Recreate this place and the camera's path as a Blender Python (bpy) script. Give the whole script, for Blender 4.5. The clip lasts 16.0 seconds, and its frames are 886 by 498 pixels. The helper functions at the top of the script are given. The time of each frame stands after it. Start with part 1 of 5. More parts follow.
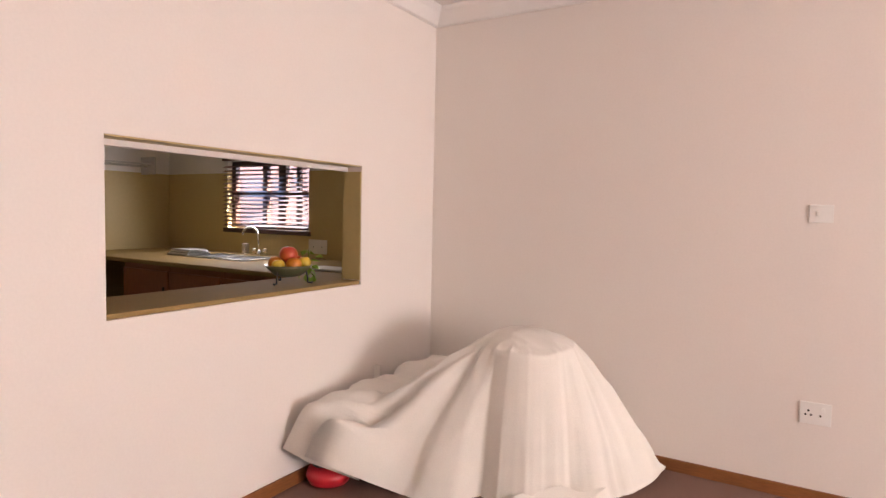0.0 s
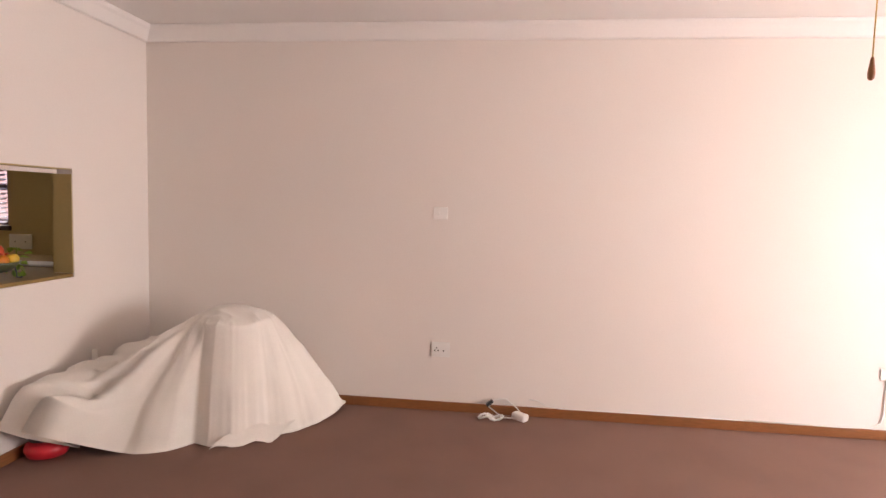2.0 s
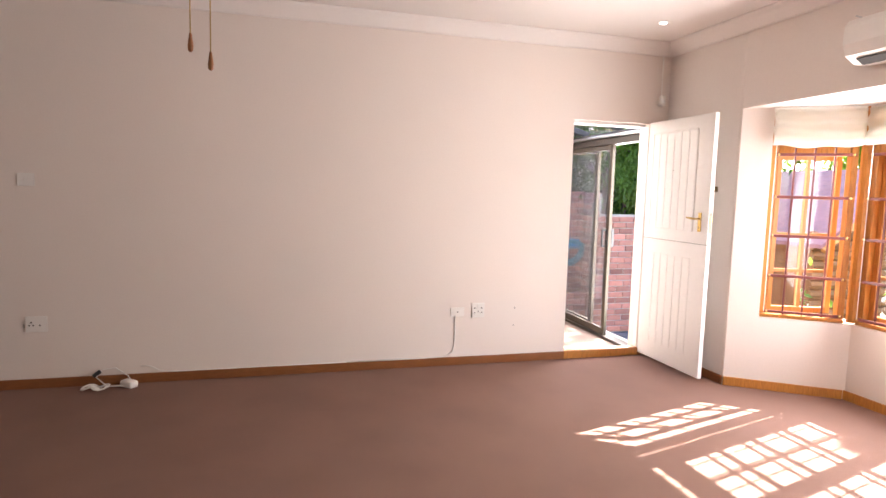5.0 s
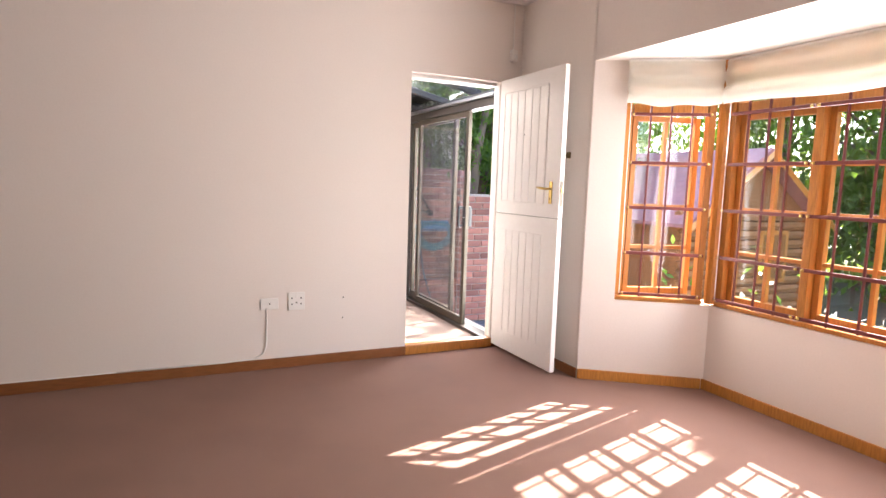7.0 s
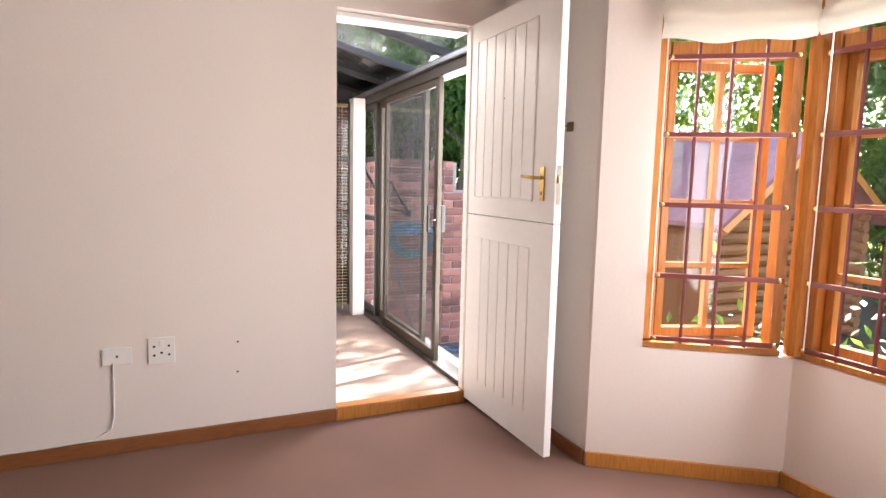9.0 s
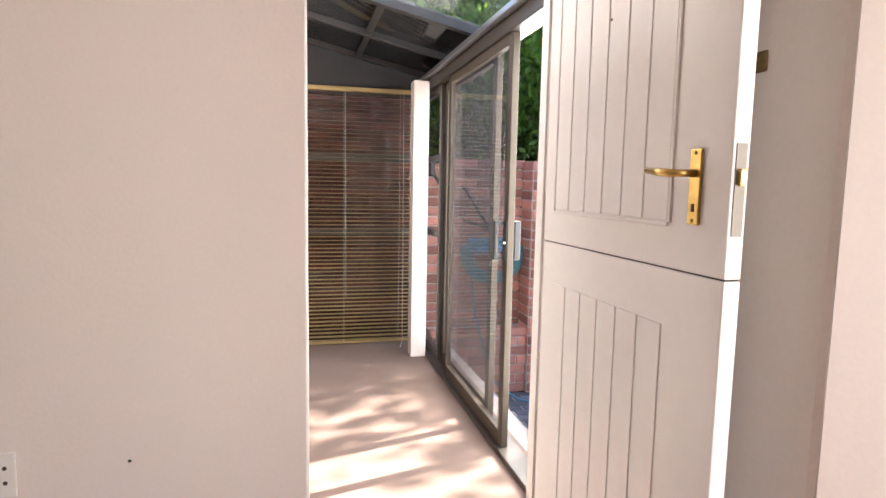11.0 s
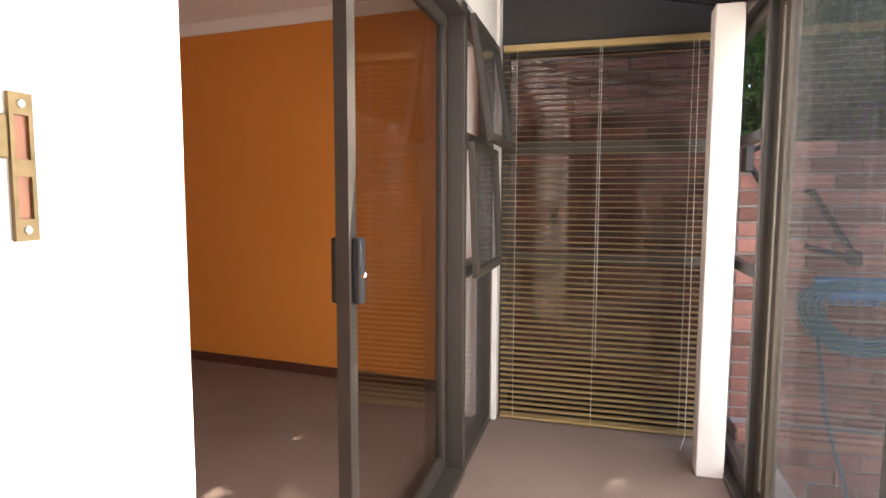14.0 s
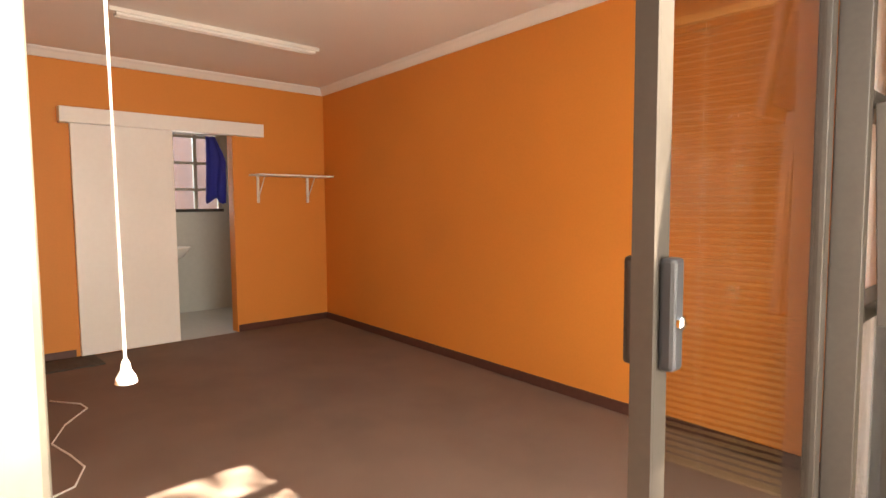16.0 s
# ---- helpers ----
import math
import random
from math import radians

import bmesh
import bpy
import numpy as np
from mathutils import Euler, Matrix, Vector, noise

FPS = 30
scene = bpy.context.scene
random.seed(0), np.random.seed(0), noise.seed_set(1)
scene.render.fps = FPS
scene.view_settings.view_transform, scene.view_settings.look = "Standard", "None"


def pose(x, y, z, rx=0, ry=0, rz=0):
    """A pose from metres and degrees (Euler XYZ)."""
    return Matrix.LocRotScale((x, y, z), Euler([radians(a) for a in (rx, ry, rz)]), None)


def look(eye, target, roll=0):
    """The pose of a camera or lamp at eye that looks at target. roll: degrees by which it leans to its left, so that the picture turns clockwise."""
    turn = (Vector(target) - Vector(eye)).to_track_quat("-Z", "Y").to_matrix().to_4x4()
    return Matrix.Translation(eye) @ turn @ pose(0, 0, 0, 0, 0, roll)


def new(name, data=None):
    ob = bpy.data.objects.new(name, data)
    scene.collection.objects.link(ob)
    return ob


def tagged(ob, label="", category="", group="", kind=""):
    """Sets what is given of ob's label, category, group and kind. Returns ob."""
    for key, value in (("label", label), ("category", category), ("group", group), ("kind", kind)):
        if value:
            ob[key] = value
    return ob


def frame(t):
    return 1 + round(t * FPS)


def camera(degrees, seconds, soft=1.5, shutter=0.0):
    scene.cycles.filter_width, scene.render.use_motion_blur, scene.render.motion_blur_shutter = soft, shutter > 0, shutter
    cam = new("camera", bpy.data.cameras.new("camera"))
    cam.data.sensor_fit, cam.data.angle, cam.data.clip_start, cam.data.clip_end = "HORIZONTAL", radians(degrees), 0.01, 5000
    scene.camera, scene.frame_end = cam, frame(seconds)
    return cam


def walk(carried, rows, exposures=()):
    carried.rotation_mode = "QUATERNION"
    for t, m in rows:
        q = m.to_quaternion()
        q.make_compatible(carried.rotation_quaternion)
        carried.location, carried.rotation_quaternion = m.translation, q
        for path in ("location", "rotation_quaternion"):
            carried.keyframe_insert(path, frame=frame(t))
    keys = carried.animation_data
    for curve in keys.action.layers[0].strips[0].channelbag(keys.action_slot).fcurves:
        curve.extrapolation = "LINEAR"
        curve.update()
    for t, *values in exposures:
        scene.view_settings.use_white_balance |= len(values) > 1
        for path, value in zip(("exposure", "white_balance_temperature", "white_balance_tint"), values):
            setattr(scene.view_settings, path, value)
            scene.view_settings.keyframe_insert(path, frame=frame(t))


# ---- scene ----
cam = camera(74.4, 16.0)
PATH = [
    (0, (2.107, -3.332, 1.376), (1.072, -1.625, 1.255), 1.2),
    (0.5, (2.252, -3.561, 1.406), (1.461, -1.728, 1.278), 1.5),
    (1, (2.413, -3.791, 1.414), (1.836, -1.881, 1.282), 1.4),
    (1.5, (2.532, -3.968, 1.42), (2.13, -2.013, 1.292), 1.4),
    (2, (2.697, -4.075, 1.475), (2.466, -2.093, 1.323), 1.5),
    (2.5, (2.822, -4.175, 1.508), (2.733, -2.181, 1.343), 1.6),
    (3, (2.994, -4.286, 1.515), (3.016, -2.291, 1.347), 1.5),
    (3.5, (3.207, -4.398, 1.542), (3.328, -2.411, 1.353), 1.4),
    (4, (3.473, -4.501, 1.491), (3.653, -2.517, 1.31), 1.3),
    (4.5, (3.617, -4.479, 1.479), (3.98, -2.523, 1.274), 1.5),
    (5, (3.821, -4.452, 1.409), (4.353, -2.534, 1.211), 1.5),
    (5.2, (3.91, -4.428, 1.389), (4.498, -2.527, 1.187), 1.7),
    (7.5, (4.807, -3.666, 1.238), (5.663, -1.872, 1.015), 1.8),
    (8.5, (5.245, -3.134, 1.222), (6.085, -1.333, 0.997), 1.6),
    (10.8, (6.091, -1.764, 1.225), (6.625, 0.149, 1.004), 0.9),
    (11, (6.14, -1.674, 1.215), (6.617, 0.254, 1.001), 1.1),
    (11.5, (6.246, -1.346, 1.203), (6.608, 0.611, 1.0), 1.2),
    (12, (6.346, -1.083, 1.199), (6.607, 0.89, 1.0), 1.2),
    (12.5, (6.468, -0.816, 1.195), (6.568, 1.172, 1.0), 0.9),
    (13, (6.522, -0.577, 1.175), (6.409, 1.41, 0.982), 0.8),
    (13.5, (6.522, -0.334, 1.175), (6.199, 1.631, 0.987), 0.6),
    (14, (6.525, -0.129, 1.17), (6.0, 1.793, 0.988), 0.2),
    (14.5, (6.533, 0.073, 1.173), (5.728, 1.896, 0.995), -0.1),
    (15, (6.478, 0.189, 1.176), (5.39, 1.859, 1.009), -0.4),
    (15.5, (6.406, 0.31, 1.158), (5.107, 1.822, 1.002), -0.4),
    (16, (6.307, 0.442, 1.141), (4.857, 1.811, 0.992), -0.4),
]
walk(cam, [(t, look(eye, target, roll)) for t, eye, target, roll in PATH],
     [(0, 4.55, 6500, 19), (2, 4.30, 6500, 19), (3.5, 3.95, 6500, 18), (5, 3.5, 6400, 15), (7.5, 3.15, 6300, 13), (8.5, 3.05, 6300, 13), (11, 2.80, 6400, 13),
      (12.5, 2.65, 6500, 12), (13.5, 2.40, 6500, 12), (14.5, 3.25, 6700, 10), (16, 3.75, 7500, 9)])

# ---- world and light ----
SUN = Vector((0.63, 0.17, 0.56)).normalized()
world = bpy.data.worlds.new("sky")
scene.world = world
world.use_nodes = True
_n = world.node_tree.nodes
_sky = _n.new("ShaderNodeTexSky")
_sky.sky_type = 'NISHITA'
_sky.sun_disc = False
_sky.sun_elevation = math.asin(SUN.z)
_sky.sun_rotation = math.atan2(SUN.x, SUN.y)
_n["Background"].inputs["Strength"].default_value = 0.15
world.node_tree.links.new(_sky.outputs[0], _n["Background"].inputs["Color"])
_sd = bpy.data.lights.new("sun", 'SUN')
_sd.energy, _sd.angle, _sd.color = 5.0, radians(0.5), (1.0, 0.94, 0.85)
sun = new("sun", _sd)
sun.matrix_world = look(tuple(SUN * 30), (0, 0, 0))


def window_light(name, m, w, h, watts, color=(1, 0.97, 0.93)):
    d = bpy.data.lights.new(name, 'AREA')
    d.shape, d.size, d.size_y, d.energy, d.color = 'RECTANGLE', w, h, watts, color
    ob = new(name, d)
    ob.matrix_world = m
    return ob


window_light("sky_light", look((7.66, -2.25, 1.2), (5.0, -2.3, 1.35)), 1.8, 1.15, 8.5)
window_light("sky_light", look((7.35, -1.1, 1.2), (6.3, -2.6, 1.3)), 0.6, 1.15, 1.8)
window_light("sky_light", look((7.35, -3.4, 1.2), (5.5, -2.0, 1.4)), 0.6, 1.15, 2)
window_light("sky_light", look((-2.3, 0.55, 1.5), (-2.0, -2.0, 0.9)), 1.0, 0.55, 0.8)
window_light("sky_light", look((-0.66, 2.75, 1.5), (1.0, 2.75, 1.0)), 0.8, 0.7, 0.4)

window_light("sky_light", look((7.35, 1.40, 1.0), (5.0, 1.7, 0.95)), 1.75, 1.8, 16, (1.0, 0.97, 0.92))
window_light("sky_light", look((6.5, 1.2, 2.6), (6.3, 1.3, 0.0)), 1.1, 1.5, 2.5, (0.95, 0.98, 1.0))

# ---- materials ----


def mat(name, color, rough=0.6, metal=0.0, grain=0.0, scale=40.0, stain=0.0, stain_scale=1.5, bump=0.0, spec=0.5,
        stretch=(1, 1, 1), random_tone=0.0, color2=None, sheen=0.0):
    """A procedural surface: base colour with fine grain, larger stains, relief and per-piece tone."""
    m = bpy.data.materials.new(name)
    m.use_nodes = True
    nt = m.node_tree
    b = nt.nodes["Principled BSDF"]
    b.inputs["Roughness"].default_value = rough
    b.inputs["Metallic"].default_value = metal
    b.inputs["Specular IOR Level"].default_value = spec
    b.inputs["Sheen Weight"].default_value = sheen
    b.inputs["Base Color"].default_value = (*color, 1)
    tc = nt.nodes.new("ShaderNodeTexCoord")
    mp = nt.nodes.new("ShaderNodeMapping")
    mp.inputs["Scale"].default_value = stretch
    nt.links.new(tc.outputs["Object"], mp.inputs["Vector"])
    last = None

    def mix(fac, a_sock, col_b, a_val=None):
        n = nt.nodes.new("ShaderNodeMix")
        n.data_type = 'RGBA'
        nt.links.new(fac, n.inputs["Factor"])
        if a_sock:
            nt.links.new(a_sock, n.inputs["A"])
        else:
            n.inputs["A"].default_value = (*a_val, 1)
        n.inputs["B"].default_value = (*col_b, 1)
        return n.outputs["Result"]

    n1 = nt.nodes.new("ShaderNodeTexNoise")
    n1.inputs["Scale"].default_value = scale
    n1.inputs["Detail"].default_value = 4
    nt.links.new(mp.outputs[0], n1.inputs["Vector"])
    dark = color2 or tuple(c * 0.55 for c in color)
    if grain:
        r = nt.nodes.new("ShaderNodeMapRange")
        r.inputs[1].default_value, r.inputs[2].default_value = 0.35, 0.7
        r.inputs[3].default_value, r.inputs[4].default_value = 0.0, grain
        nt.links.new(n1.outputs["Fac"], r.inputs[0])
        last = mix(r.outputs[0], None, dark, color)
    if stain:
        n2 = nt.nodes.new("ShaderNodeTexNoise")
        n2.inputs["Scale"].default_value = stain_scale
        n2.inputs["Detail"].default_value = 5
        nt.links.new(tc.outputs["Object"], n2.inputs["Vector"])
        r = nt.nodes.new("ShaderNodeMapRange")
        r.inputs[1].default_value, r.inputs[2].default_value = 0.42, 0.75
        r.inputs[3].default_value, r.inputs[4].default_value = 0.0, stain
        nt.links.new(n2.outputs["Fac"], r.inputs[0])
        last = mix(r.outputs[0], last, tuple(c * 0.7 for c in dark), color)
    if random_tone:
        oi = nt.nodes.new("ShaderNodeObjectInfo")
        hsv = nt.nodes.new("ShaderNodeHueSaturation")
        r = nt.nodes.new("ShaderNodeMapRange")
        r.inputs[3].default_value, r.inputs[4].default_value = 1 - random_tone, 1 + random_tone
        nt.links.new(oi.outputs["Random"], r.inputs[0])
        nt.links.new(r.outputs[0], hsv.inputs["Value"])
        if last:
            nt.links.new(last, hsv.inputs["Color"])
        else:
            hsv.inputs["Color"].default_value = (*color, 1)
        last = hsv.outputs[0]
    if last:
        nt.links.new(last, b.inputs["Base Color"])
    if bump:
        bp = nt.nodes.new("ShaderNodeBump")
        bp.inputs["Strength"].default_value = bump
        bp.inputs["Distance"].default_value = 0.004
        nt.links.new(n1.outputs["Fac"], bp.inputs["Height"])
        nt.links.new(bp.outputs[0], b.inputs["Normal"])
    return m


def glass_mat(name, tint=(1, 1, 1), gloss=0.03, dust=0.0, rough=0.02):
    m = bpy.data.materials.new(name)
    m.use_nodes = True
    nt = m.node_tree
    nt.nodes.remove(nt.nodes["Principled BSDF"])
    out = nt.nodes["Material Output"]
    tr = nt.nodes.new("ShaderNodeBsdfTransparent")
    tr.inputs[0].default_value = (*tint, 1)
    gl = nt.nodes.new("ShaderNodeBsdfGlossy")
    gl.inputs["Roughness"].default_value = rough
    lw = nt.nodes.new("ShaderNodeLayerWeight")
    lw.inputs[0].default_value = 0.5
    pw = nt.nodes.new("ShaderNodeMath")
    pw.operation = 'POWER'
    pw.inputs[1].default_value = 4.0
    nt.links.new(lw.outputs["Facing"], pw.inputs[0])
    fr = nt.nodes.new("ShaderNodeMath")
    fr.operation = 'MULTIPLY_ADD'
    fr.inputs[1].default_value, fr.inputs[2].default_value = 0.32, gloss
    nt.links.new(pw.outputs[0], fr.inputs[0])
    mx = nt.nodes.new("ShaderNodeMixShader")
    nt.links.new(fr.outputs[0], mx.inputs[0])
    nt.links.new(tr.outputs[0], mx.inputs[1])
    nt.links.new(gl.outputs[0], mx.inputs[2])
    last = mx.outputs[0]
    if dust:
        df = nt.nodes.new("ShaderNodeBsdfDiffuse")
        df.inputs[0].default_value = (0.75, 0.76, 0.78, 1)
        ns = nt.nodes.new("ShaderNodeTexNoise")
        ns.inputs["Scale"].default_value = 2.2
        ns.inputs["Detail"].default_value = 6
        tc = nt.nodes.new("ShaderNodeTexCoord")
        nt.links.new(tc.outputs["Object"], ns.inputs["Vector"])
        r = nt.nodes.new("ShaderNodeMapRange")
        r.inputs[1].default_value, r.inputs[2].default_value = 0.42, 0.72
        r.inputs[3].default_value, r.inputs[4].default_value = 0.02, dust
        nt.links.new(ns.outputs["Fac"], r.inputs[0])
        m2 = nt.nodes.new("ShaderNodeMixShader")
        nt.links.new(r.outputs[0], m2.inputs[0])
        nt.links.new(last, m2.inputs[1])
        nt.links.new(df.outputs[0], m2.inputs[2])
        last = m2.outputs[0]
    nt.links.new(last, out.inputs["Surface"])
    return m


def leaf_mat(name, color):
    m = mat(name, color, 0.5, grain=0.6, scale=3.0, spec=0.3)
    nt = m.node_tree
    b = nt.nodes["Principled BSDF"]
    tl = nt.nodes.new("ShaderNodeBsdfTranslucent")
    tl.inputs[0].default_value = (color[0] * 3.2, color[1] * 2.8, color[2] * 1.2, 1)
    mx = nt.nodes.new("ShaderNodeMixShader")
    mx.inputs[0].default_value = 0.5
    nt.links.new(b.outputs[0], mx.inputs[1])
    nt.links.new(tl.outputs[0], mx.inputs[2])
    nt.links.new(mx.outputs[0], nt.nodes["Material Output"].inputs["Surface"])
    return m


M_WALL = mat("cream_paint", (0.80, 0.735, 0.68), 0.55, grain=0.06, scale=90, stain=0.05, stain_scale=0.8, bump=0.12, spec=0.3)
M_CEIL = mat("ceiling_paint", (0.82, 0.79, 0.76), 0.7, grain=0.04, scale=60, stain=0.04, bump=0.05)
M_CARPET = mat("brown_carpet", (0.27, 0.16, 0.125), 0.95, grain=0.5, scale=260, stain=0.16, stain_scale=2.2, bump=0.8, spec=0.1)
M_CARPET2 = mat("grey_brown_carpet", (0.25, 0.18, 0.145), 0.95, grain=0.6, scale=240, stain=0.25, stain_scale=2.5, bump=0.8, spec=0.1)
M_BASE = mat("varnished_skirting", (0.28, 0.105, 0.035), 0.35, grain=0.6, scale=18, stretch=(1, 1, 12), stain=0.2, bump=0.1)
M_PINE = mat("varnished_pine", (0.56, 0.235, 0.05), 0.32, grain=0.6, scale=14, stretch=(8, 8, 1), stain=0.25, bump=0.12)
M_MAROON = mat("maroon_bar_paint", (0.16, 0.035, 0.03), 0.4, grain=0.3, scale=60)
M_DOOR = mat("white_gloss_paint", (0.86, 0.845, 0.82), 0.3, grain=0.05, scale=30, stain=0.05, bump=0.05)
M_DARK = mat("dark_gap", (0.05, 0.045, 0.04), 0.8)
M_BRASS = mat("worn_brass", (0.62, 0.43, 0.14), 0.28, 1.0, grain=0.4, scale=50)
M_TARNISH = mat("tarnished_brass", (0.26, 0.18, 0.08), 0.5, 0.5, grain=0.6, scale=60, stain=0.4, stain_scale=30)
M_STEEL = mat("brushed_steel", (0.6, 0.6, 0.6), 0.3, 1.0, grain=0.2, scale=80)
M_CHROME = mat("chrome", (0.8, 0.8, 0.8), 0.1, 1.0)
M_BRONZE = mat("bronze_aluminium", (0.055, 0.045, 0.037), 0.4, 0.3, grain=0.25, scale=60)
M_BRONZE_L = mat("worn_bronze_aluminium", (0.075, 0.058, 0.040), 0.5, 0.25, grain=0.3, scale=40)
M_PALE = mat("pale_weathered_aluminium", (0.18, 0.155, 0.12), 0.4, 0.3, grain=0.3, scale=40, stain=0.3, stain_scale=5)
M_BLACK = mat("black_plastic", (0.02, 0.02, 0.022), 0.4)
M_WHITE = mat("white_plastic", (0.82, 0.80, 0.76), 0.35, grain=0.05, scale=30)
M_CLOTH = mat("cream_canvas", (0.80, 0.75, 0.68), 0.9, grain=0.12, scale=180, stain=0.14, stain_scale=4, bump=0.25, sheen=0.2)
M_RED = mat("red_plastic", (0.55, 0.02, 0.03), 0.4, grain=0.2, scale=20)
M_ORANGE = mat("orange_paint", (0.68, 0.25, 0.045), 0.6, grain=0.08, scale=70, stain=0.12, stain_scale=0.9, bump=0.12)
M_DKBASE = mat("dark_skirting", (0.09, 0.035, 0.025), 0.4, grain=0.4, scale=30)
M_OLIVE = mat("olive_tile_paint", (0.56, 0.43, 0.19), 0.45, grain=0.1, scale=40, stain=0.1)
M_WORKTOP = mat("olive_worktop", (0.33, 0.22, 0.085), 0.8, grain=0.3, scale=90, stain=0.1, spec=0.15)
M_KWOOD = mat("red_wood_cupboard", (0.34, 0.12, 0.05), 0.4, grain=0.5, scale=16, stretch=(8, 8, 1))
M_DKWOOD = mat("dark_wood", (0.07, 0.03, 0.02), 0.45, grain=0.4, scale=20)
M_KBLIND = mat("red_brown_blind_wood", (0.15, 0.055, 0.03), 0.45, grain=0.4, scale=20)
M_SLAT = mat("olive_brass_slat", (0.40, 0.28, 0.12), 0.35, 0.3, grain=0.2, scale=60)
M_BRICK = mat("red_brick", (0.47, 0.20, 0.145), 0.85, grain=0.6, scale=30, stain=0.5, stain_scale=5, bump=0.6, random_tone=0.45,
              color2=(0.36, 0.17, 0.14))
M_MORTAR = mat("mortar", (0.50, 0.43, 0.38), 0.95, grain=0.4, scale=60, stain=0.3, bump=0.5)
M_PAVER = mat("grey_paver", (0.13, 0.125, 0.145), 0.9, grain=0.5, scale=50, stain=0.4, stain_scale=4, bump=0.6, random_tone=0.3)
M_SOIL = mat("garden_soil", (0.10, 0.085, 0.05), 0.95, grain=0.6, scale=12, stain=0.5, stain_scale=0.6, bump=0.6)
M_BARK = mat("bark", (0.20, 0.14, 0.10), 0.9, grain=0.7, scale=14, stretch=(1, 1, 0.25), stain=0.4, bump=0.8)
M_LEAF = leaf_mat("leaf_green", (0.07, 0.13, 0.03))
M_LEAF2 = leaf_mat("leaf_light", (0.12, 0.19, 0.04))
M_LEAF3 = leaf_mat("leaf_dark", (0.03, 0.07, 0.022))
M_FLOWER = mat("white_petals", (0.8, 0.78, 0.72), 0.6)
M_LOG = mat("cabin_logs", (0.33, 0.15, 0.055), 0.6, grain=0.6, scale=10, stretch=(1, 1, 6), stain=0.3, bump=0.3)
M_SHEDROOF = mat("faded_red_roof", (0.36, 0.17, 0.17), 0.6, grain=0.4, scale=12, stain=0.4)
M_BLUE = mat("blue_hose_plastic", (0.10, 0.30, 0.52), 0.35, grain=0.2, scale=40)
M_HOSE = mat("teal_hose", (0.06, 0.22, 0.27), 0.4, grain=0.2, scale=40)
M_NAVY = mat("blue_cloth", (0.05, 0.06, 0.36), 0.9, grain=0.3, scale=60, bump=0.3)
M_TILE = mat("grey_white_tile", (0.55, 0.56, 0.54), 0.25, grain=0.1, scale=20, stain=0.1)
M_CERAMIC = mat("white_ceramic", (0.82, 0.82, 0.8), 0.12)
M_GLASS = glass_mat("window_glass")
M_DUSTY = glass_mat("dusty_glass", (0.88, 0.88, 0.88), dust=0.012)
# Grey tint darkens the view, standing in for shade on the bricks behind.
M_DIMGL = glass_mat("dimming_glass", (0.55, 0.52, 0.50))
M_STREAK = glass_mat("streaked_glass", (0.80, 0.80, 0.81), 0.05, dust=0.018)
# Slight brown tint paints in the dark reflection on the sliding leaf.
M_BROWNGL = glass_mat("brown_reflecting_glass", (0.84, 0.80, 0.76), 0.08)
M_ROOFBAR = mat("dark_roof_bar", (0.035, 0.032, 0.03), 0.45, 0.2, grain=0.3, scale=30)
# Much darker glass colour for the two far roof bays.
M_ROOFGL_DK = glass_mat("dark_roof_glass", (0.10, 0.09, 0.085), dust=0.03)
M_ROOFGL = glass_mat("roof_glass", (0.88, 0.9, 0.92), dust=0.12)
M_WOODKNOB = mat("turned_wood", (0.35, 0.14, 0.05), 0.4, grain=0.4, scale=60)
M_FAN = mat("brass_fan", (0.55, 0.40, 0.18), 0.35, 0.4, grain=0.2, scale=30)
M_APPLE = mat("red_apple", (0.55, 0.06, 0.03), 0.3, grain=0.4, scale=18, color2=(0.6, 0.3, 0.05))
M_ORANGEF = mat("orange_fruit", (0.75, 0.24, 0.02), 0.4, grain=0.3, scale=60, bump=0.4)
M_LEMON = mat("yellow_fruit", (0.72, 0.48, 0.05), 0.4, grain=0.2, scale=60, bump=0.3)
M_BOWL = mat("green_bowl", (0.10, 0.11, 0.06), 0.3, grain=0.3, scale=30)
M_BLINDCLOTH = mat("white_roman_cloth", (0.80, 0.78, 0.72), 0.9, grain=0.1, scale=150, stain=0.08, stain_scale=4, bump=0.3)
_nt = M_BLINDCLOTH.node_tree
_tl = _nt.nodes.new("ShaderNodeBsdfTranslucent")
_tl.inputs[0].default_value = (0.8, 0.77, 0.7, 1)
_mx = _nt.nodes.new("ShaderNodeMixShader")
_mx.inputs[0].default_value = 0.4
_nt.links.new(_nt.nodes["Principled BSDF"].outputs[0], _mx.inputs[1])
_nt.links.new(_tl.outputs[0], _mx.inputs[2])
_nt.links.new(_mx.outputs[0], _nt.nodes["Material Output"].inputs["Surface"])
M_FRIDGE = mat("grey_enamel", (0.42, 0.40, 0.38), 0.35, grain=0.1, scale=20)
M_LAMP = bpy.data.materials.new("lamp_glow")
M_LAMP.use_nodes = True
M_LAMP.node_tree.nodes["Principled BSDF"].inputs["Emission Color"].default_value = (1, 0.95, 0.85, 1)
M_LAMP.node_tree.nodes["Principled BSDF"].inputs["Emission Strength"].default_value = 0.5

# ---- mesh helpers ----
I4 = Matrix.Identity(4)


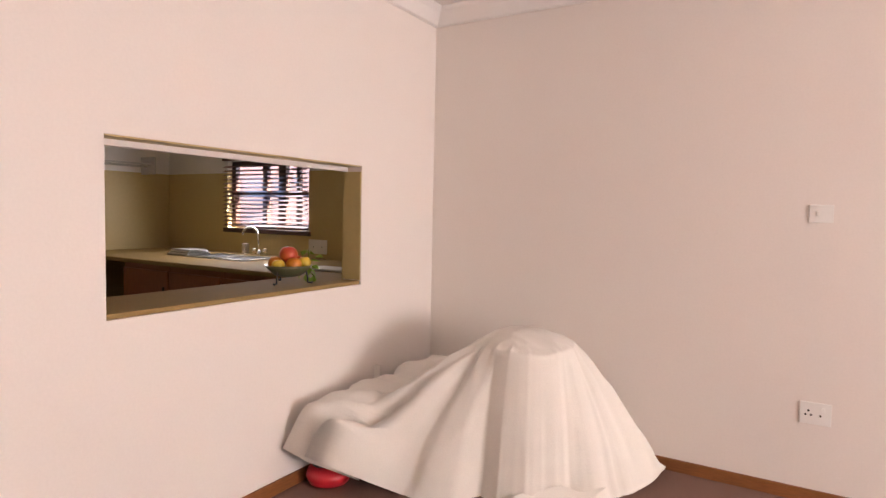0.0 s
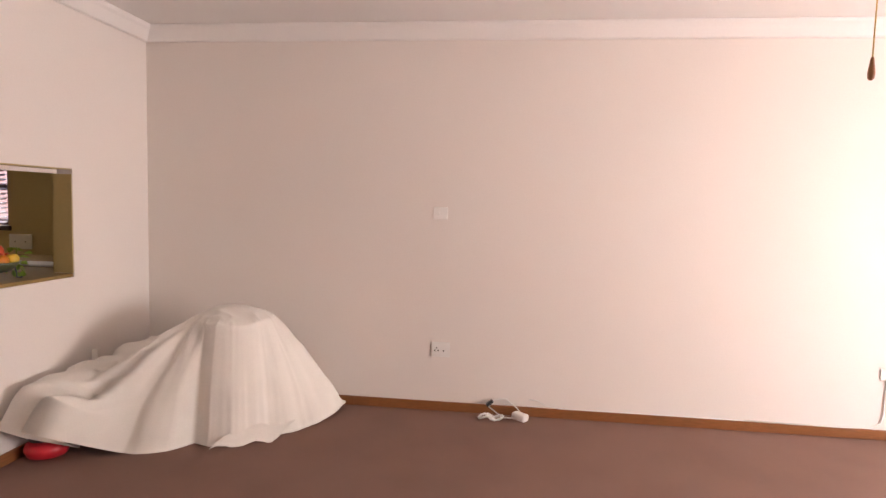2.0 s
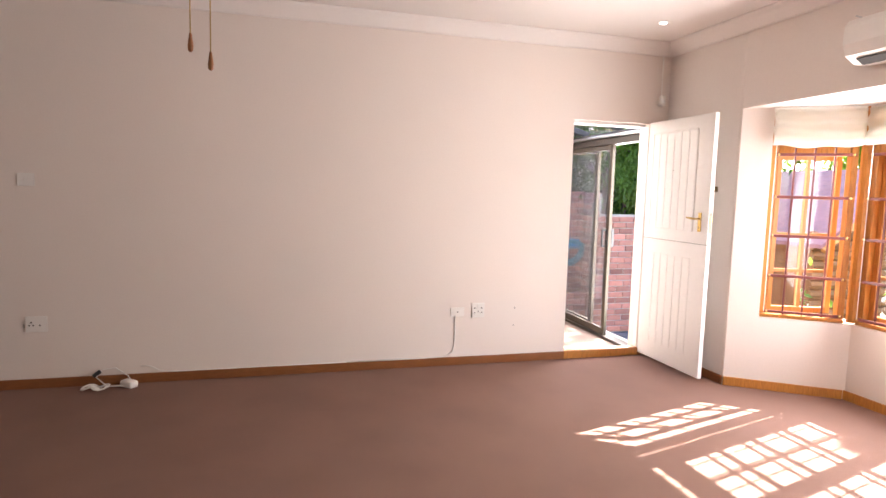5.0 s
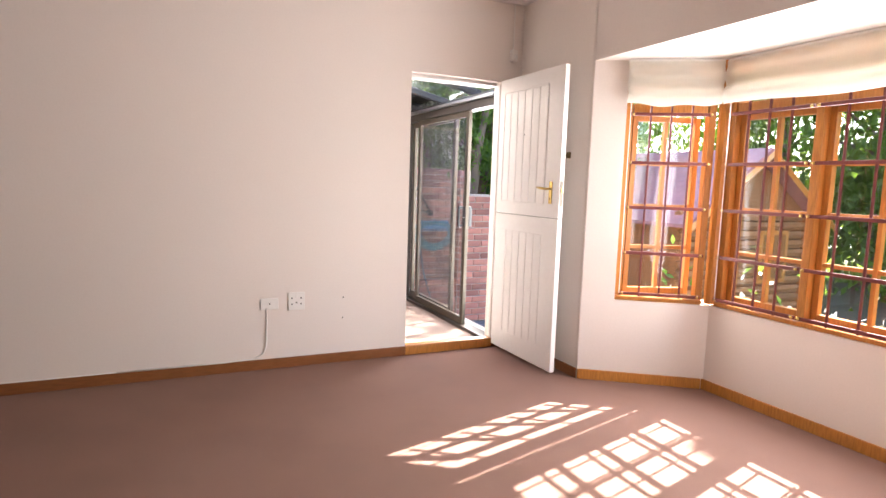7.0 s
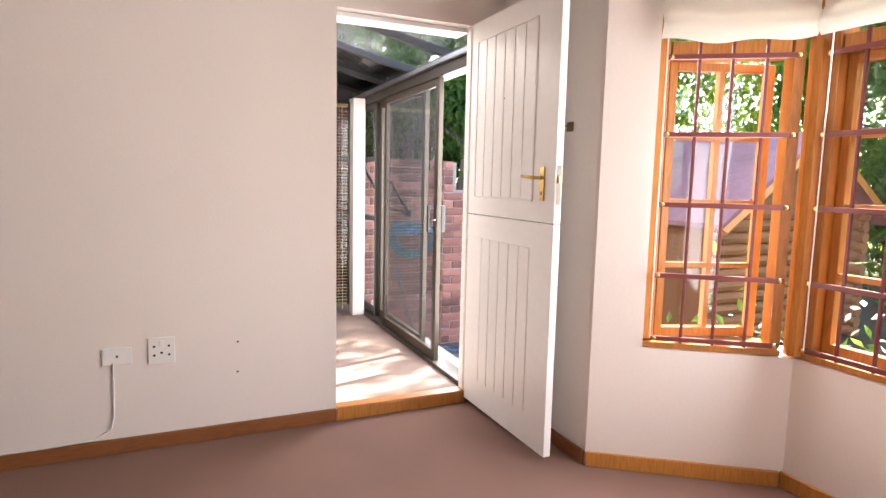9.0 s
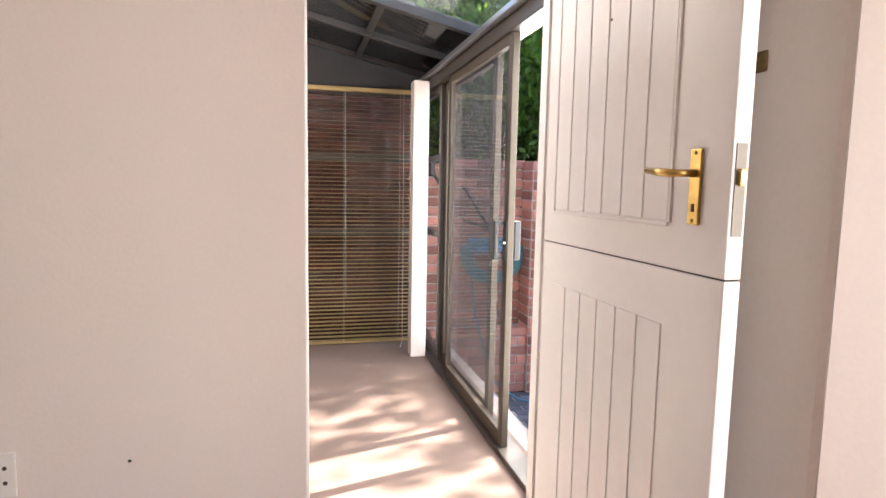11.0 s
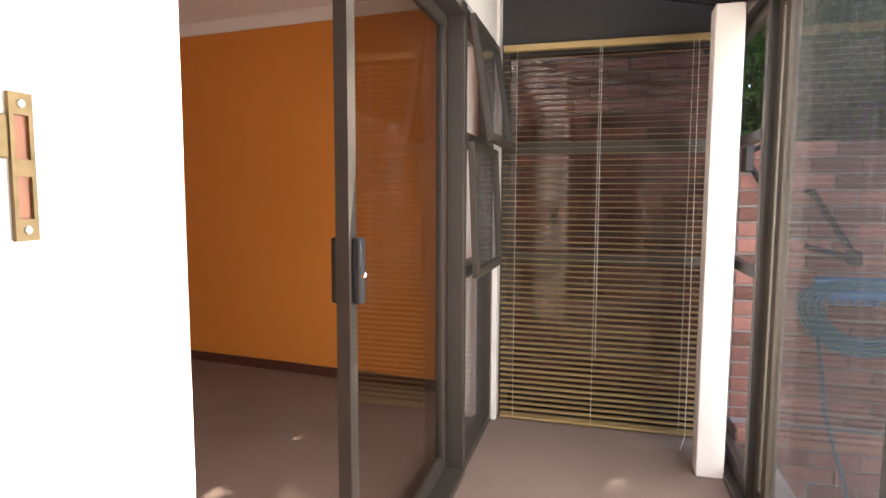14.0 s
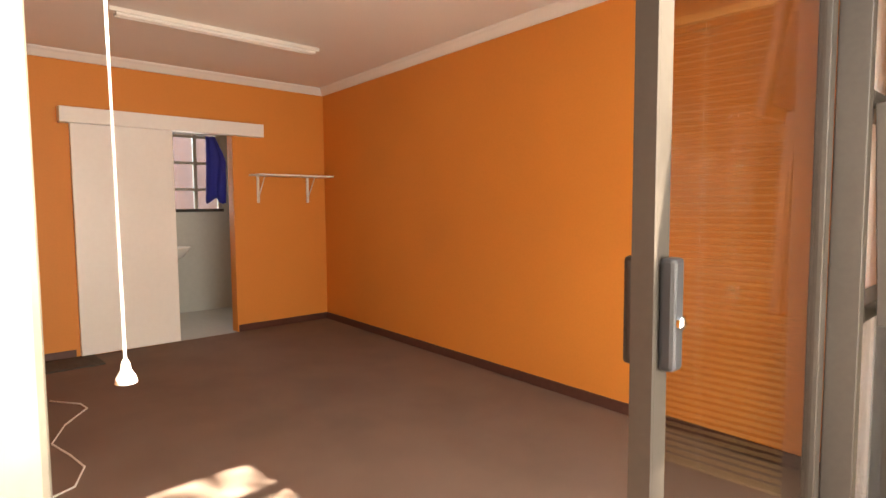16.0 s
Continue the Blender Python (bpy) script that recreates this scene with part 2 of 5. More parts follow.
def add_box(bm, x0, x1, y0, y1, z0, z1, m=I4, bevel=0.0):
    r = bmesh.ops.create_cube(bm, size=1.0)
    vs = r["verts"]
    for v in vs:
        v.co = Vector(((x0 + x1) / 2 + v.co.x * (x1 - x0), (y0 + y1) / 2 + v.co.y * (y1 - y0), (z0 + z1) / 2 + v.co.z * (z1 - z0)))
    if bevel:
        es = {e for v in vs for e in v.link_edges}
        fs = bmesh.ops.bevel(bm, geom=list(es), offset=bevel, segments=2, affect='EDGES', profile=0.5)
        vs = list({v for f in fs["faces"] for v in f.verts} | {v for v in vs if v.is_valid})
    for v in vs:
        v.co = m @ v.co
    return bm


def box(x0, x1, y0, y1, z0, z1, m=I4, bevel=0.0):
    return add_box(bmesh.new(), x0, x1, y0, y1, z0, z1, m, bevel)


def add_tube(bm, pts, radius, sides=8, closed_ends=True, m=I4):
    """A round tube along pts; radius may be one number or one per point."""
    pts = [Vector(p) for p in pts]
    rad = radius if isinstance(radius, (list, tuple)) else [radius] * len(pts)
    rings = []
    for i, p in enumerate(pts):
        a = pts[max(i - 1, 0)]
        b = pts[min(i + 1, len(pts) - 1)]
        q = (b - a).normalized().to_track_quat('Z', 'Y')
        rings.append([bm.verts.new(m @ (p + q @ Vector((math.cos(2 * math.pi * k / sides) * rad[i], math.sin(2 * math.pi * k / sides) * rad[i], 0)))) for k in range(sides)])
    for r0, r1 in zip(rings, rings[1:]):
        for k in range(sides):
            bm.faces.new((r0[k], r0[(k + 1) % sides], r1[(k + 1) % sides], r1[k]))
    if closed_ends:
        bm.faces.new(rings[0][::-1])
        bm.faces.new(rings[-1])
    return bm


def tube(pts, radius, sides=8, m=I4):
    return add_tube(bmesh.new(), pts, radius, sides, True, m)


def lathe(profile, m=I4, sides=24):
    """A turned shape: profile of (radius, z)."""
    bm = bmesh.new()
    rings = [[bm.verts.new(m @ Vector((r * math.cos(2 * math.pi * k / sides), r * math.sin(2 * math.pi * k / sides), z))) for k in range(sides)] for r, z in profile]
    for r0, r1 in zip(rings, rings[1:]):
        for k in range(sides):
            bm.faces.new((r0[k], r0[(k + 1) % sides], r1[(k + 1) % sides], r1[k]))
    bm.faces.new(rings[0][::-1])
    bm.faces.new(rings[-1])
    return bm


def prism(poly, z0, z1, m=I4):
    bm = bmesh.new()
    lo = [bm.verts.new(m @ Vector((x, y, z0))) for x, y in poly]
    hi = [bm.verts.new(m @ Vector((x, y, z1))) for x, y in poly]
    n = len(poly)
    bm.faces.new(lo[::-1])
    bm.faces.new(hi)
    for i in range(n):
        bm.faces.new((lo[i], lo[(i + 1) % n], hi[(i + 1) % n], hi[i]))
    return bm


def to_mesh(name, bm, material, smooth=False):
    bmesh.ops.recalc_face_normals(bm, faces=bm.faces)
    me = bpy.data.meshes.new(name)
    bm.to_mesh(me)
    bm.free()
    me.materials.append(material)
    if smooth:
        me.polygons.foreach_set("use_smooth", [True] * len(me.polygons))
    return me


def thing(name, x, y, z, label, category, group="", kind=""):
    ob = new(name)
    ob.location = (x, y, z)
    ob.empty_display_size = 0.1
    return tagged(ob, label, category, group, kind)


def part(name, bm, material, parent, label="", smooth=False):
    """Links a bmesh in world metres as one mesh under a thing or a part of one."""
    ob = new(name, to_mesh(name, bm, material, smooth))
    ob.parent = parent
    if parent.parent is None:
        ob.matrix_parent_inverse = Matrix.Translation(-parent.location)
    return tagged(ob, label)


def solid(name, bm, material, label, category, kind="structure", group="", smooth=False):
    return tagged(new(name, to_mesh(name, bm, material, smooth)), label, category, group, kind)


# ---- large structure: living room ----
CEIL, H2, ZS = 2.70, 2.40, -0.10          # living ceiling, orange room ceiling, sunroom floor
DX0, DX1, DTOP = 6.155, 6.875, 2.03       # doorway
bm = bmesh.new()
add_box(bm, -0.13, 5.95, 0, 0.25, -0.3, CEIL)
add_box(bm, DX1, 7.30, 0, 0.06, -0.3, CEIL)
# Unseen pier added to stop stray sun passing through the doorway.
add_box(bm, 7.06, 7.30, 0.06, 0.42, -0.3, 2.62)
add_box(bm, DX0, DX1, 0, 0.20, DTOP, CEIL)
add_box(bm, DX0, DX1, 0.0, 0.05, -0.3, 0.060)
solid("wall_reveal", prism([(5.95, 0), (DX0, 0), (DX0, 0.180), (6.128, 0.188), (6.128, 0.36), (5.95, 0.36)], -0.3, CEIL), M_WALL, "cream plaster reveal beside the doorway", "wall")
solid("wall_north", bm, M_WALL, "long cream painted plaster wall with a doorway", "wall")
bm = bmesh.new()
HY0, HY1, HZ0, HZ1 = -2.18, -0.752, 0.965, 1.635   # serving hatch
add_box(bm, -0.13, 0, -6.2, HY0, -0.3, CEIL)
add_box(bm, -0.13, 0, HY1, 0, -0.3, CEIL)
add_box(bm, -0.13, 0, HY0, HY1, HZ1, CEIL)
add_box(bm, -0.13, 0, HY0, HY1, -0.3, HZ0)
solid("wall_west", bm, M_WALL, "cream painted wall with a serving hatch", "wall")
bm = bmesh.new()
add_box(bm, 7.05, 7.30, -0.862, 0.1, -0.3, CEIL - 0.002, bevel=0.025)
add_box(bm, 7.05, 7.30, -6.0, -3.64, -0.3, CEIL)
add_box(bm, 7.05, 7.30, -3.64, -0.86, 2.06, CEIL)
solid("wall_east", bm, M_WALL, "cream painted wall opening into a bay window", "wall")
solid("wall_south", box(-0.13, 7.30, -6.2, -6.0, -0.3, CEIL), M_WALL, "plain cream painted wall", "wall")
solid("floor", prism([(0, -6.0), (7.05, -6.0), (7.05, -3.64), (7.70, -3.2), (7.70, -1.3), (7.05, -0.86), (7.05, 0), (0, 0)], -0.3, 0.0),
      M_CARPET, "worn brown wall-to-wall carpet", "floor")
solid("ceiling", box(-0.13, 7.3, -6.2, 0.25, CEIL, CEIL + 0.15), M_CEIL, "white painted ceiling", "ceiling")
solid("ceiling_bay", prism([(7.30, -3.9), (8.0, -3.4), (8.0, -1.1), (7.30, -0.6)], 2.06, 2.3), M_CEIL, "white soffit over the bay window", "ceiling")


def cornice(name, p, q, inward, z=CEIL, size=0.10, material=None):
    """A coved strip between wall and ceiling from p to q; inward: unit vector into the room."""
    bm = bmesh.new()
    prof = [(0, 0), (0.10, 0), (0.25, 0.06), (0.45, 0.30), (0.72, 0.62), (0.92, 0.78), (1.0, 0.92), (1.0, 1.0), (0, 1.0)]
    rows = []
    for e in (p, q):
        rows.append([bm.verts.new((e[0] + inward[0] * (0.002 + u * size), e[1] + inward[1] * (0.002 + u * size), z - size + w * size - 0.002)) for u, w in prof])
    n = len(prof)
    for i in range(n):
        bm.faces.new((rows[0][i], rows[0][(i + 1) % n], rows[1][(i + 1) % n], rows[1][i]))
    bm.faces.new(rows[0])
    bm.faces.new(rows[1][::-1])
    return solid(name, bm, material or M_CEIL, "white moulded plaster cornice", "cornice")


cornice("trim_north", (0, 0), (7.05, 0), (0, -1))
cornice("trim_west", (0, -6), (0, 0), (1, 0))
cornice("trim_east", (7.05, 0), (7.05, -6), (-1, 0))
cornice("trim_south", (0, -6), (7.05, -6), (0, 1))


def skirting(name, x0, x1, m, h=0.067, t=0.016, z=0.0, material=None):
    return solid(name, box(x0, x1, -t, -0.002, z, z + h, m, bevel=0.004), material or M_BASE, "varnished wooden skirting board", "skirting")


def along(x, y, deg):
    """Local frame: x along a wall, y into the wall (outwards)."""
    return pose(x, y, 0, 0, 0, deg)


skirting("baseboard_north", 0.016, DX0 - 0.002, along(0, 0, 0))
skirting("baseboard_door", 0.0, DX1 - DX0, along(DX0, 0, 0), t=0.014, h=0.066, material=M_PINE)
skirting("baseboard_corner", DX1 + 0.002, 7.034, along(0, 0, 0))
skirting("baseboard_east", 0.016, 0.855, along(7.05, 0, -90))
DIAG = along(7.05, -0.86, -35)
FRONT = along(7.70, -1.30, -90)
DIAG2 = along(7.70, -3.20, -145)
DL = math.hypot(0.65, 0.44)
skirting("baseboard_bay_side", 0.0, DL - 0.01, DIAG, material=M_PINE)
skirting("baseboard_bay_front", 0.01, 1.89, FRONT, material=M_PINE)
skirting("baseboard_bay_end", 0.01, DL, DIAG2, material=M_PINE)
skirting("baseboard_west", -6.0, -0.016, along(0, 0, 90) @ Matrix.Identity(4))
solid("threshold", box(DX0 + 0.003, DX1 - 0.003, -0.012, 0.055, 0.062, 0.070), M_PINE, "light wooden threshold in the doorway", "threshold")

# bay walls under the windows
SILL = 0.555
bm = bmesh.new()
add_box(bm, 0, DL + 0.05, 0, 0.2, -0.3, SILL - 0.012, DIAG)
solid("wall_bay_side", bm, M_WALL, "cream plaster wall under the bay window", "wall")
solid("wall_bay_front", box(-0.0, 1.9, 0, 0.2, -0.3, SILL - 0.012, FRONT), M_WALL, "cream plaster wall under the bay window", "wall")
solid("wall_bay_end", box(-0.05, DL, 0, 0.2, -0.3, SILL - 0.012, DIAG2), M_WALL, "cream plaster wall under the bay window", "wall")


def casement(parent, m, x0, x1, z0, z1, cols, rows, open_deg=0.0, hinge_left=True):
    """A glazed wooden sash with glazing bars; swung outwards when open_deg is given."""
    y0, y1, fw = 0.075, 0.115, 0.034
    if open_deg:
        hx = x0 if hinge_left else x1
        m = m @ pose(hx, y1, 0, 0, 0, open_deg) @ Matrix.Translation((-hx, -y1, 0))
    bm = bmesh.new()
    add_box(bm, x0, x0 + fw, y0, y1, z0, z1, m, 0.003)
    add_box(bm, x1 - fw, x1, y0, y1, z0, z1, m, 0.003)
    add_box(bm, x0 + fw, x1 - fw, y0, y1, z0, z0 + fw * 1.2, m, 0.003)
    add_box(bm, x0 + fw, x1 - fw, y0, y1, z1 - fw, z1, m, 0.003)
    s = part("sash", bm, M_PINE, parent)
    gw, gh = (x1 - x0 - 2 * fw) / cols, (z1 - z0 - 2.2 * fw) / rows
    for c in range(1, cols):
        x = x0 + fw + c * gw
        part("glazing_bar", box(x - 0.011, x + 0.011, y0 + 0.004, y1 - 0.004, z0 + fw, z1 - fw, m), M_PINE, s)
    for r in range(1, rows):
        z = z0 + 1.2 * fw + r * gh
        part("glazing_bar", box(x0 + fw, x1 - fw, y0 + 0.006, y1 - 0.006, z - 0.011, z + 0.011, m), M_PINE, s)
    for c in range(cols):
        for r in range(rows):
            xa, za = x0 + fw + c * gw, z0 + 1.2 * fw + r * gh
            p = part("pane", box(xa, xa + gw, 0.093, 0.097, za, za + gh, m), M_GLASS, s)
            p.visible_shadow = False
    return s


def burglar_bars(parent, m, x0, x1, z0, z1, verts, levels):
    """Maroon steel bars across the inside of a window, bolted at the ends."""
    for i in range(verts):
        x = x0 + (x1 - x0) * (i + 1) / (verts + 1)
        part("burglar_bar", box(x - 0.006, x + 0.006, -0.012, 0.0, z0, z1, m, 0.002), M_MAROON, parent, "maroon steel bar")
    for z in levels:
        b = part("burglar_bar", box(x0, x1, -0.024, -0.012, z - 0.010, z + 0.010, m, 0.002), M_MAROON, parent, "maroon steel bar")
        for x in (x0 + 0.015, x1 - 0.015):
            part("bolt", lathe([(0.001, 0), (0.009, 0), (0.008, 0.005), (0.003, 0.007)], m @ pose(x, -0.024, z, 90, 0, 0), 10), M_BRASS, b)


def bay_window(name, m, x0, x1, label, mullions, opened, verts):
    z0, z1 = SILL, 2.058
    w = thing(name, *(m @ Vector(((x0 + x1) / 2, 0.05, z0))), label, "window", kind="structure")
    part("window_sill", box(x0, x1, 0.012, 0.2, z0 - 0.010, z0 + 0.016, m, 0.004), M_PINE, w)
    part("window_frame", box(x0, x1, 0.03, 0.13, z1 - 0.06, z1, m, 0.004), M_PINE, w)
    part("transom", box(x0 + 0.05, x1 - 0.05, 0.03, 0.13, 1.735, 1.80, m, 0.004), M_PINE, w)
    xs = [x0 + 0.021, *mullions, x1 - 0.021]
    for x in xs:
        part("mullion", box(x - 0.021, x + 0.021, 0.025, 0.13, z0 + 0.02, z1 - 0.06, m, 0.004), M_PINE, w)
    for i, (a, b) in enumerate(zip(xs, xs[1:])):
        casement(w, m, a + 0.023, b - 0.023, z0 + 0.024, 1.733, 2, 4, opened.get(i, 0.0))
        p = part("pane", box(a + 0.021, b - 0.021, 0.078, 0.082, 1.80, z1 - 0.06, m), M_GLASS, w)
        p.visible_shadow = False
        burglar_bars(w, m, a + 0.004, b - 0.004, z0 + 0.022, 1.80, verts, (z0 + 0.04, 0.86, 1.15, 1.43, 1.73))
    return w


bay_window("window_1", DIAG, 0.21, DL - 0.035, "varnished pine casement window swung open behind maroon bars", [], {0: 15.0}, 3)
bay_window("window_2", FRONT, 0.028, 1.872, "varnished pine bay window with maroon burglar bars", [0.585, 1.22], {1: 0.0}, 3)
bay_window("window_3", DIAG2, 0.035, DL - 0.21, "varnished pine casement window behind maroon bars", [], {}, 3)
bm = bmesh.new()
add_box(bm, 0, 0.21, 0.0, 0.22, SILL - 0.012, 2.06, DIAG, 0.0)
solid("wall_bay_jamb", bm, M_WALL, "cream plaster jamb of the bay window", "wall")
solid("wall_bay_jamb_2", box(DL - 0.21, DL, 0.0, 0.22, SILL - 0.012, 2.06, DIAG2), M_WALL, "cream plaster jamb of the bay window", "wall")
for nm, y in (("trim_bay_post", -1.30), ("trim_bay_post_2", -3.20)):
    solid(nm, lathe([(0.036, SILL), (0.036, 2.06)], Matrix.Translation((7.715, y, 0)), 8), M_PINE, "varnished pine corner post of the bay", "post")


def roman_blind(m, x0, x1, group="roman blinds in the bay"):
    t = thing("roman_blind", *(m @ Vector(((x0 + x1) / 2, -0.05, 1.80))), "folded white cloth roman blind pulled up above the window", "blind", group)
    part("headrail", box(x0, x1, -0.055, -0.03, 2.03, 2.055, m, 0.003), M_WHITE, t)
    bm = bmesh.new()
    n, k = 24, 14
    grid = []
    for j in range(k + 1):
        f = j / k
        z = 2.04 - 0.25 * f
        row = []
        for i in range(n + 1):
            u = i / n
            fold = 0.018 * math.sin(f * 14) * (0.3 + f) + 0.008 * math.sin(u * 9 + f * 5) * f
            row.append(bm.verts.new(m @ Vector((x0 + (x1 - x0) * u, -0.062 - 0.02 * f + fold, z - 0.014 * math.sin(math.pi * u) * f + 0.006 * math.sin(u * 13) * f))))
        grid.append(row)
    for a, b in zip(grid, grid[1:]):
        for i in range(n):
            bm.faces.new((a[i], a[i + 1], b[i + 1], b[i]))
    bmesh.ops.solidify(bm, geom=bm.faces[:], thickness=0.01)
    part("cloth", bm, M_BLINDCLOTH, t, smooth=True)
    part("pull_cord", tube([m @ Vector((x0 + 0.03, -0.04, z)) for z in (2.0, 1.5, 1.0, 0.6)], 0.0025, 6), M_WHITE, t)


roman_blind(DIAG, 0.20, DL - 0.03)
roman_blind(FRONT, 0.05, 1.86)

# ---- sunroom and orange room ----
SX, RX, EY = 5.90, 7.13, 3.10     # glazed fronts left and right, end window
solid("floor_sunroom", prism([(0.74, 0.25), (DX0, 0.25), (DX0, 0.05), (DX1, 0.05), (7.24, 0.06), (7.24, 3.95), (0.74, 3.95)], -0.4, ZS), M_CARPET2, "grey-brown carpet of sunroom and orange room", "floor")
bm = bmesh.new()
add_box(bm, 5.78, 5.95, 0.252, 0.43, ZS, 2.55)
solid("wall_sunroom_stub", bm, M_WALL, "white plaster return beside the doorway", "wall")
bm = bmesh.new()
add_box(bm, 5.78, 5.95, 0.43, 3.06, 1.98, 2.55)
add_box(bm, 5.78, 5.965, 3.06, 3.95, ZS, 2.55)
solid("wall_sunroom_west", bm, M_WALL, "white plaster lintel and pier over the glazed front", "wall")
ORW = along(0.74, 3.92, -5.6)
bm = bmesh.new()
add_box(bm, -0.12, 5.2, 0, 0.18, -0.3, 2.6, ORW)
solid("wall_orange_north", bm, M_ORANGE, "long orange painted wall", "wall")
bm = bmesh.new()
BY0, BY1, BTOP = 2.18, 2.89, 1.86
add_box(bm, 0.62, 0.74, 0.25, BY0, -0.3, 2.6)
add_box(bm, 0.62, 0.74, BY1, 3.92, -0.3, 2.6)
add_box(bm, 0.62, 0.74, BY0, BY1, BTOP, 2.6)
solid("wall_orange_west", bm, M_ORANGE, "orange painted wall with a doorway to a washroom", "wall")
solid("wall_orange_south", box(0.74, 5.778, 0.252, 0.27, ZS, H2), M_ORANGE, "orange painted wall", "wall")
solid("ceiling_orange", box(0.62, 5.78, 0.25, 4.1, H2, H2 + 0.2), M_CEIL, "white painted ceiling", "ceiling")
cornice("trim_orange_north", (0.74, 3.92), (5.78, 3.426), (-0.0976, -0.9952), H2, 0.07)
cornice("trim_orange_west", (0.74, 0.27), (0.74, 3.92), (1, 0), H2, 0.07)
skirting("baseboard_orange_north", 0.0, 5.06, ORW, z=ZS, h=0.07, material=M_DKBASE)
for nm, a, b in (("baseboard_orange_west", 0.27, 1.5), ("baseboard_orange_west_2", BY1 + 0.01, 3.90)):
    skirting(nm, a, b, along(0.74, 0, 90), z=ZS, h=0.07, material=M_DKBASE)


def glazed_leaf(parent, axis_x, y0, y1, z0, z1, glass, fw=0.05, t=0.035, name="door_leaf", material=None):
    """An aluminium framed glass leaf in a plane of constant x."""
    material = material or M_BRONZE
    bm = bmesh.new()
    add_box(bm, axis_x - t / 2, axis_x + t / 2, y0, y0 + fw, z0, z1, bevel=0.004)
    add_box(bm, axis_x - t / 2, axis_x + t / 2, y1 - fw, y1, z0, z1, bevel=0.004)
    add_box(bm, axis_x - t / 2, axis_x + t / 2, y0 + fw, y1 - fw, z0, z0 + fw * 1.4, bevel=0.004)
    add_box(bm, axis_x - t / 2, axis_x + t / 2, y0 + fw, y1 - fw, z1 - fw, z1, bevel=0.004)
    leaf = part(name, bm, material, parent)
    p = part("pane", box(axis_x - 0.003, axis_x + 0.003, y0 + fw, y1 - fw, z0 + fw, z1 - fw), glass, leaf)
    p.visible_shadow = False
    return leaf


# glazed front of the orange room
door_l = thing("door_2", SX, 1.8, ZS, "bronze aluminium sliding glass door standing half open", "sliding door", kind="structure")
part("track", box(SX - 0.085, SX + 0.05, 0.465, 2.36, ZS, ZS + 0.035, bevel=0.004), M_BRONZE, door_l)
part("head", box(SX - 0.085, SX + 0.05, 0.432, 2.36, 1.93, 1.979, bevel=0.004), M_BRONZE, door_l)
part("jamb", box(SX - 0.10, SX - 0.04, 0.432, 0.510, ZS, 1.93, bevel=0.006), M_PALE, door_l, "pale worn aluminium jamb")
leaf = glazed_leaf(door_l, SX - 0.052, 1.325, 2.34, ZS + 0.036, 1.929, M_BROWNGL)
part("edge_strip", box(SX - 0.072, SX - 0.033, 1.317, 1.325, ZS + 0.04, 1.92), M_BRONZE, leaf)
hd = part("handle", box(SX - 0.034, SX - 0.006, 1.335, 1.372, 0.87, 1.055, bevel=0.008), M_BLACK, leaf)
part("lock", lathe([(0.012, 0), (0.012, 0.006), (0.006, 0.009)], pose(SX - 0.006, 1.353, 0.95, 0, 90, 0), 12), M_CHROME, hd)
part("handle", box(SX - 0.098, SX - 0.070, 1.335, 1.372, 0.87, 1.055, bevel=0.008), M_BLACK, leaf)
win_l = thing("window_4", SX, 2.7, ZS, "bronze aluminium casement column with the top sash open", "window", kind="structure")
part("window_frame", box(SX - 0.04, SX + 0.04, 2.362, 2.41, ZS, 1.978, bevel=0.004), M_BRONZE, win_l)
part("window_frame", box(SX - 0.04, SX + 0.04, 3.01, 3.058, ZS, 1.978, bevel=0.004), M_BRONZE, win_l)
for z0, z1 in ((ZS, ZS + 0.05), (0.80, 0.85), (1.40, 1.45), (1.93, 1.978)):
    part("transom", box(SX - 0.04, SX + 0.04, 2.41, 3.01, z0, z1, bevel=0.004), M_BRONZE, win_l)
for z0, z1 in ((ZS + 0.05, 0.80),):
    p = part("pane", box(SX - 0.003, SX + 0.003, 2.41, 3.01, z0, z1), M_DUSTY, win_l)
    p.visible_shadow = False


def hopper(z0, z1, lean):
    """A top-hung sash that leans outwards by so many degrees."""
    m = pose(SX + 0.045, 0, z1, 0, -lean, 0)
    h = z1 - z0
    bm = bmesh.new()
    add_box(bm, 0, 0.03, 2.40, 2.44, -h, 0, m, 0.003)
    add_box(bm, 0, 0.03, 2.98, 3.02, -h, 0, m, 0.003)
    add_box(bm, 0, 0.03, 2.44, 2.98, -h, -h + 0.04, m, 0.003)
    add_box(bm, 0, 0.03, 2.44, 2.98, -0.04, 0, m, 0.003)
    s = part("sash", bm, M_BRONZE, win_l)
    p = part("pane", box(0.012, 0.017, 2.44, 2.98, -h + 0.04, -0.04, m), M_DUSTY, s)
    p.visible_shadow = False


hopper(1.40, 1.95, 9)
hopper(0.80, 1.41, 2.5)

# glazed front to the yard
door_r = thing("door_3", RX, 1.8, ZS, "bronze aluminium sliding glass door open to the yard", "sliding door", kind="structure")
part("track", box(RX - 0.05, RX + 0.07, 0.422, 3.1, ZS, ZS + 0.03, bevel=0.004), M_BRONZE, door_r)
part("head", box(RX - 0.045, RX + 0.07, 0.422, 3.1, 1.93, 2.06, bevel=0.005), M_BRONZE, door_r)
part("gutter_strip", box(RX - 0.085, RX - 0.047, 0.422, 3.1, 2.0, 2.03, bevel=0.004), M_STEEL, door_r)
part("jamb", box(RX - 0.03, RX + 0.06, 0.422, 0.455, ZS, 1.93, bevel=0.004), M_BRONZE_L, door_r)
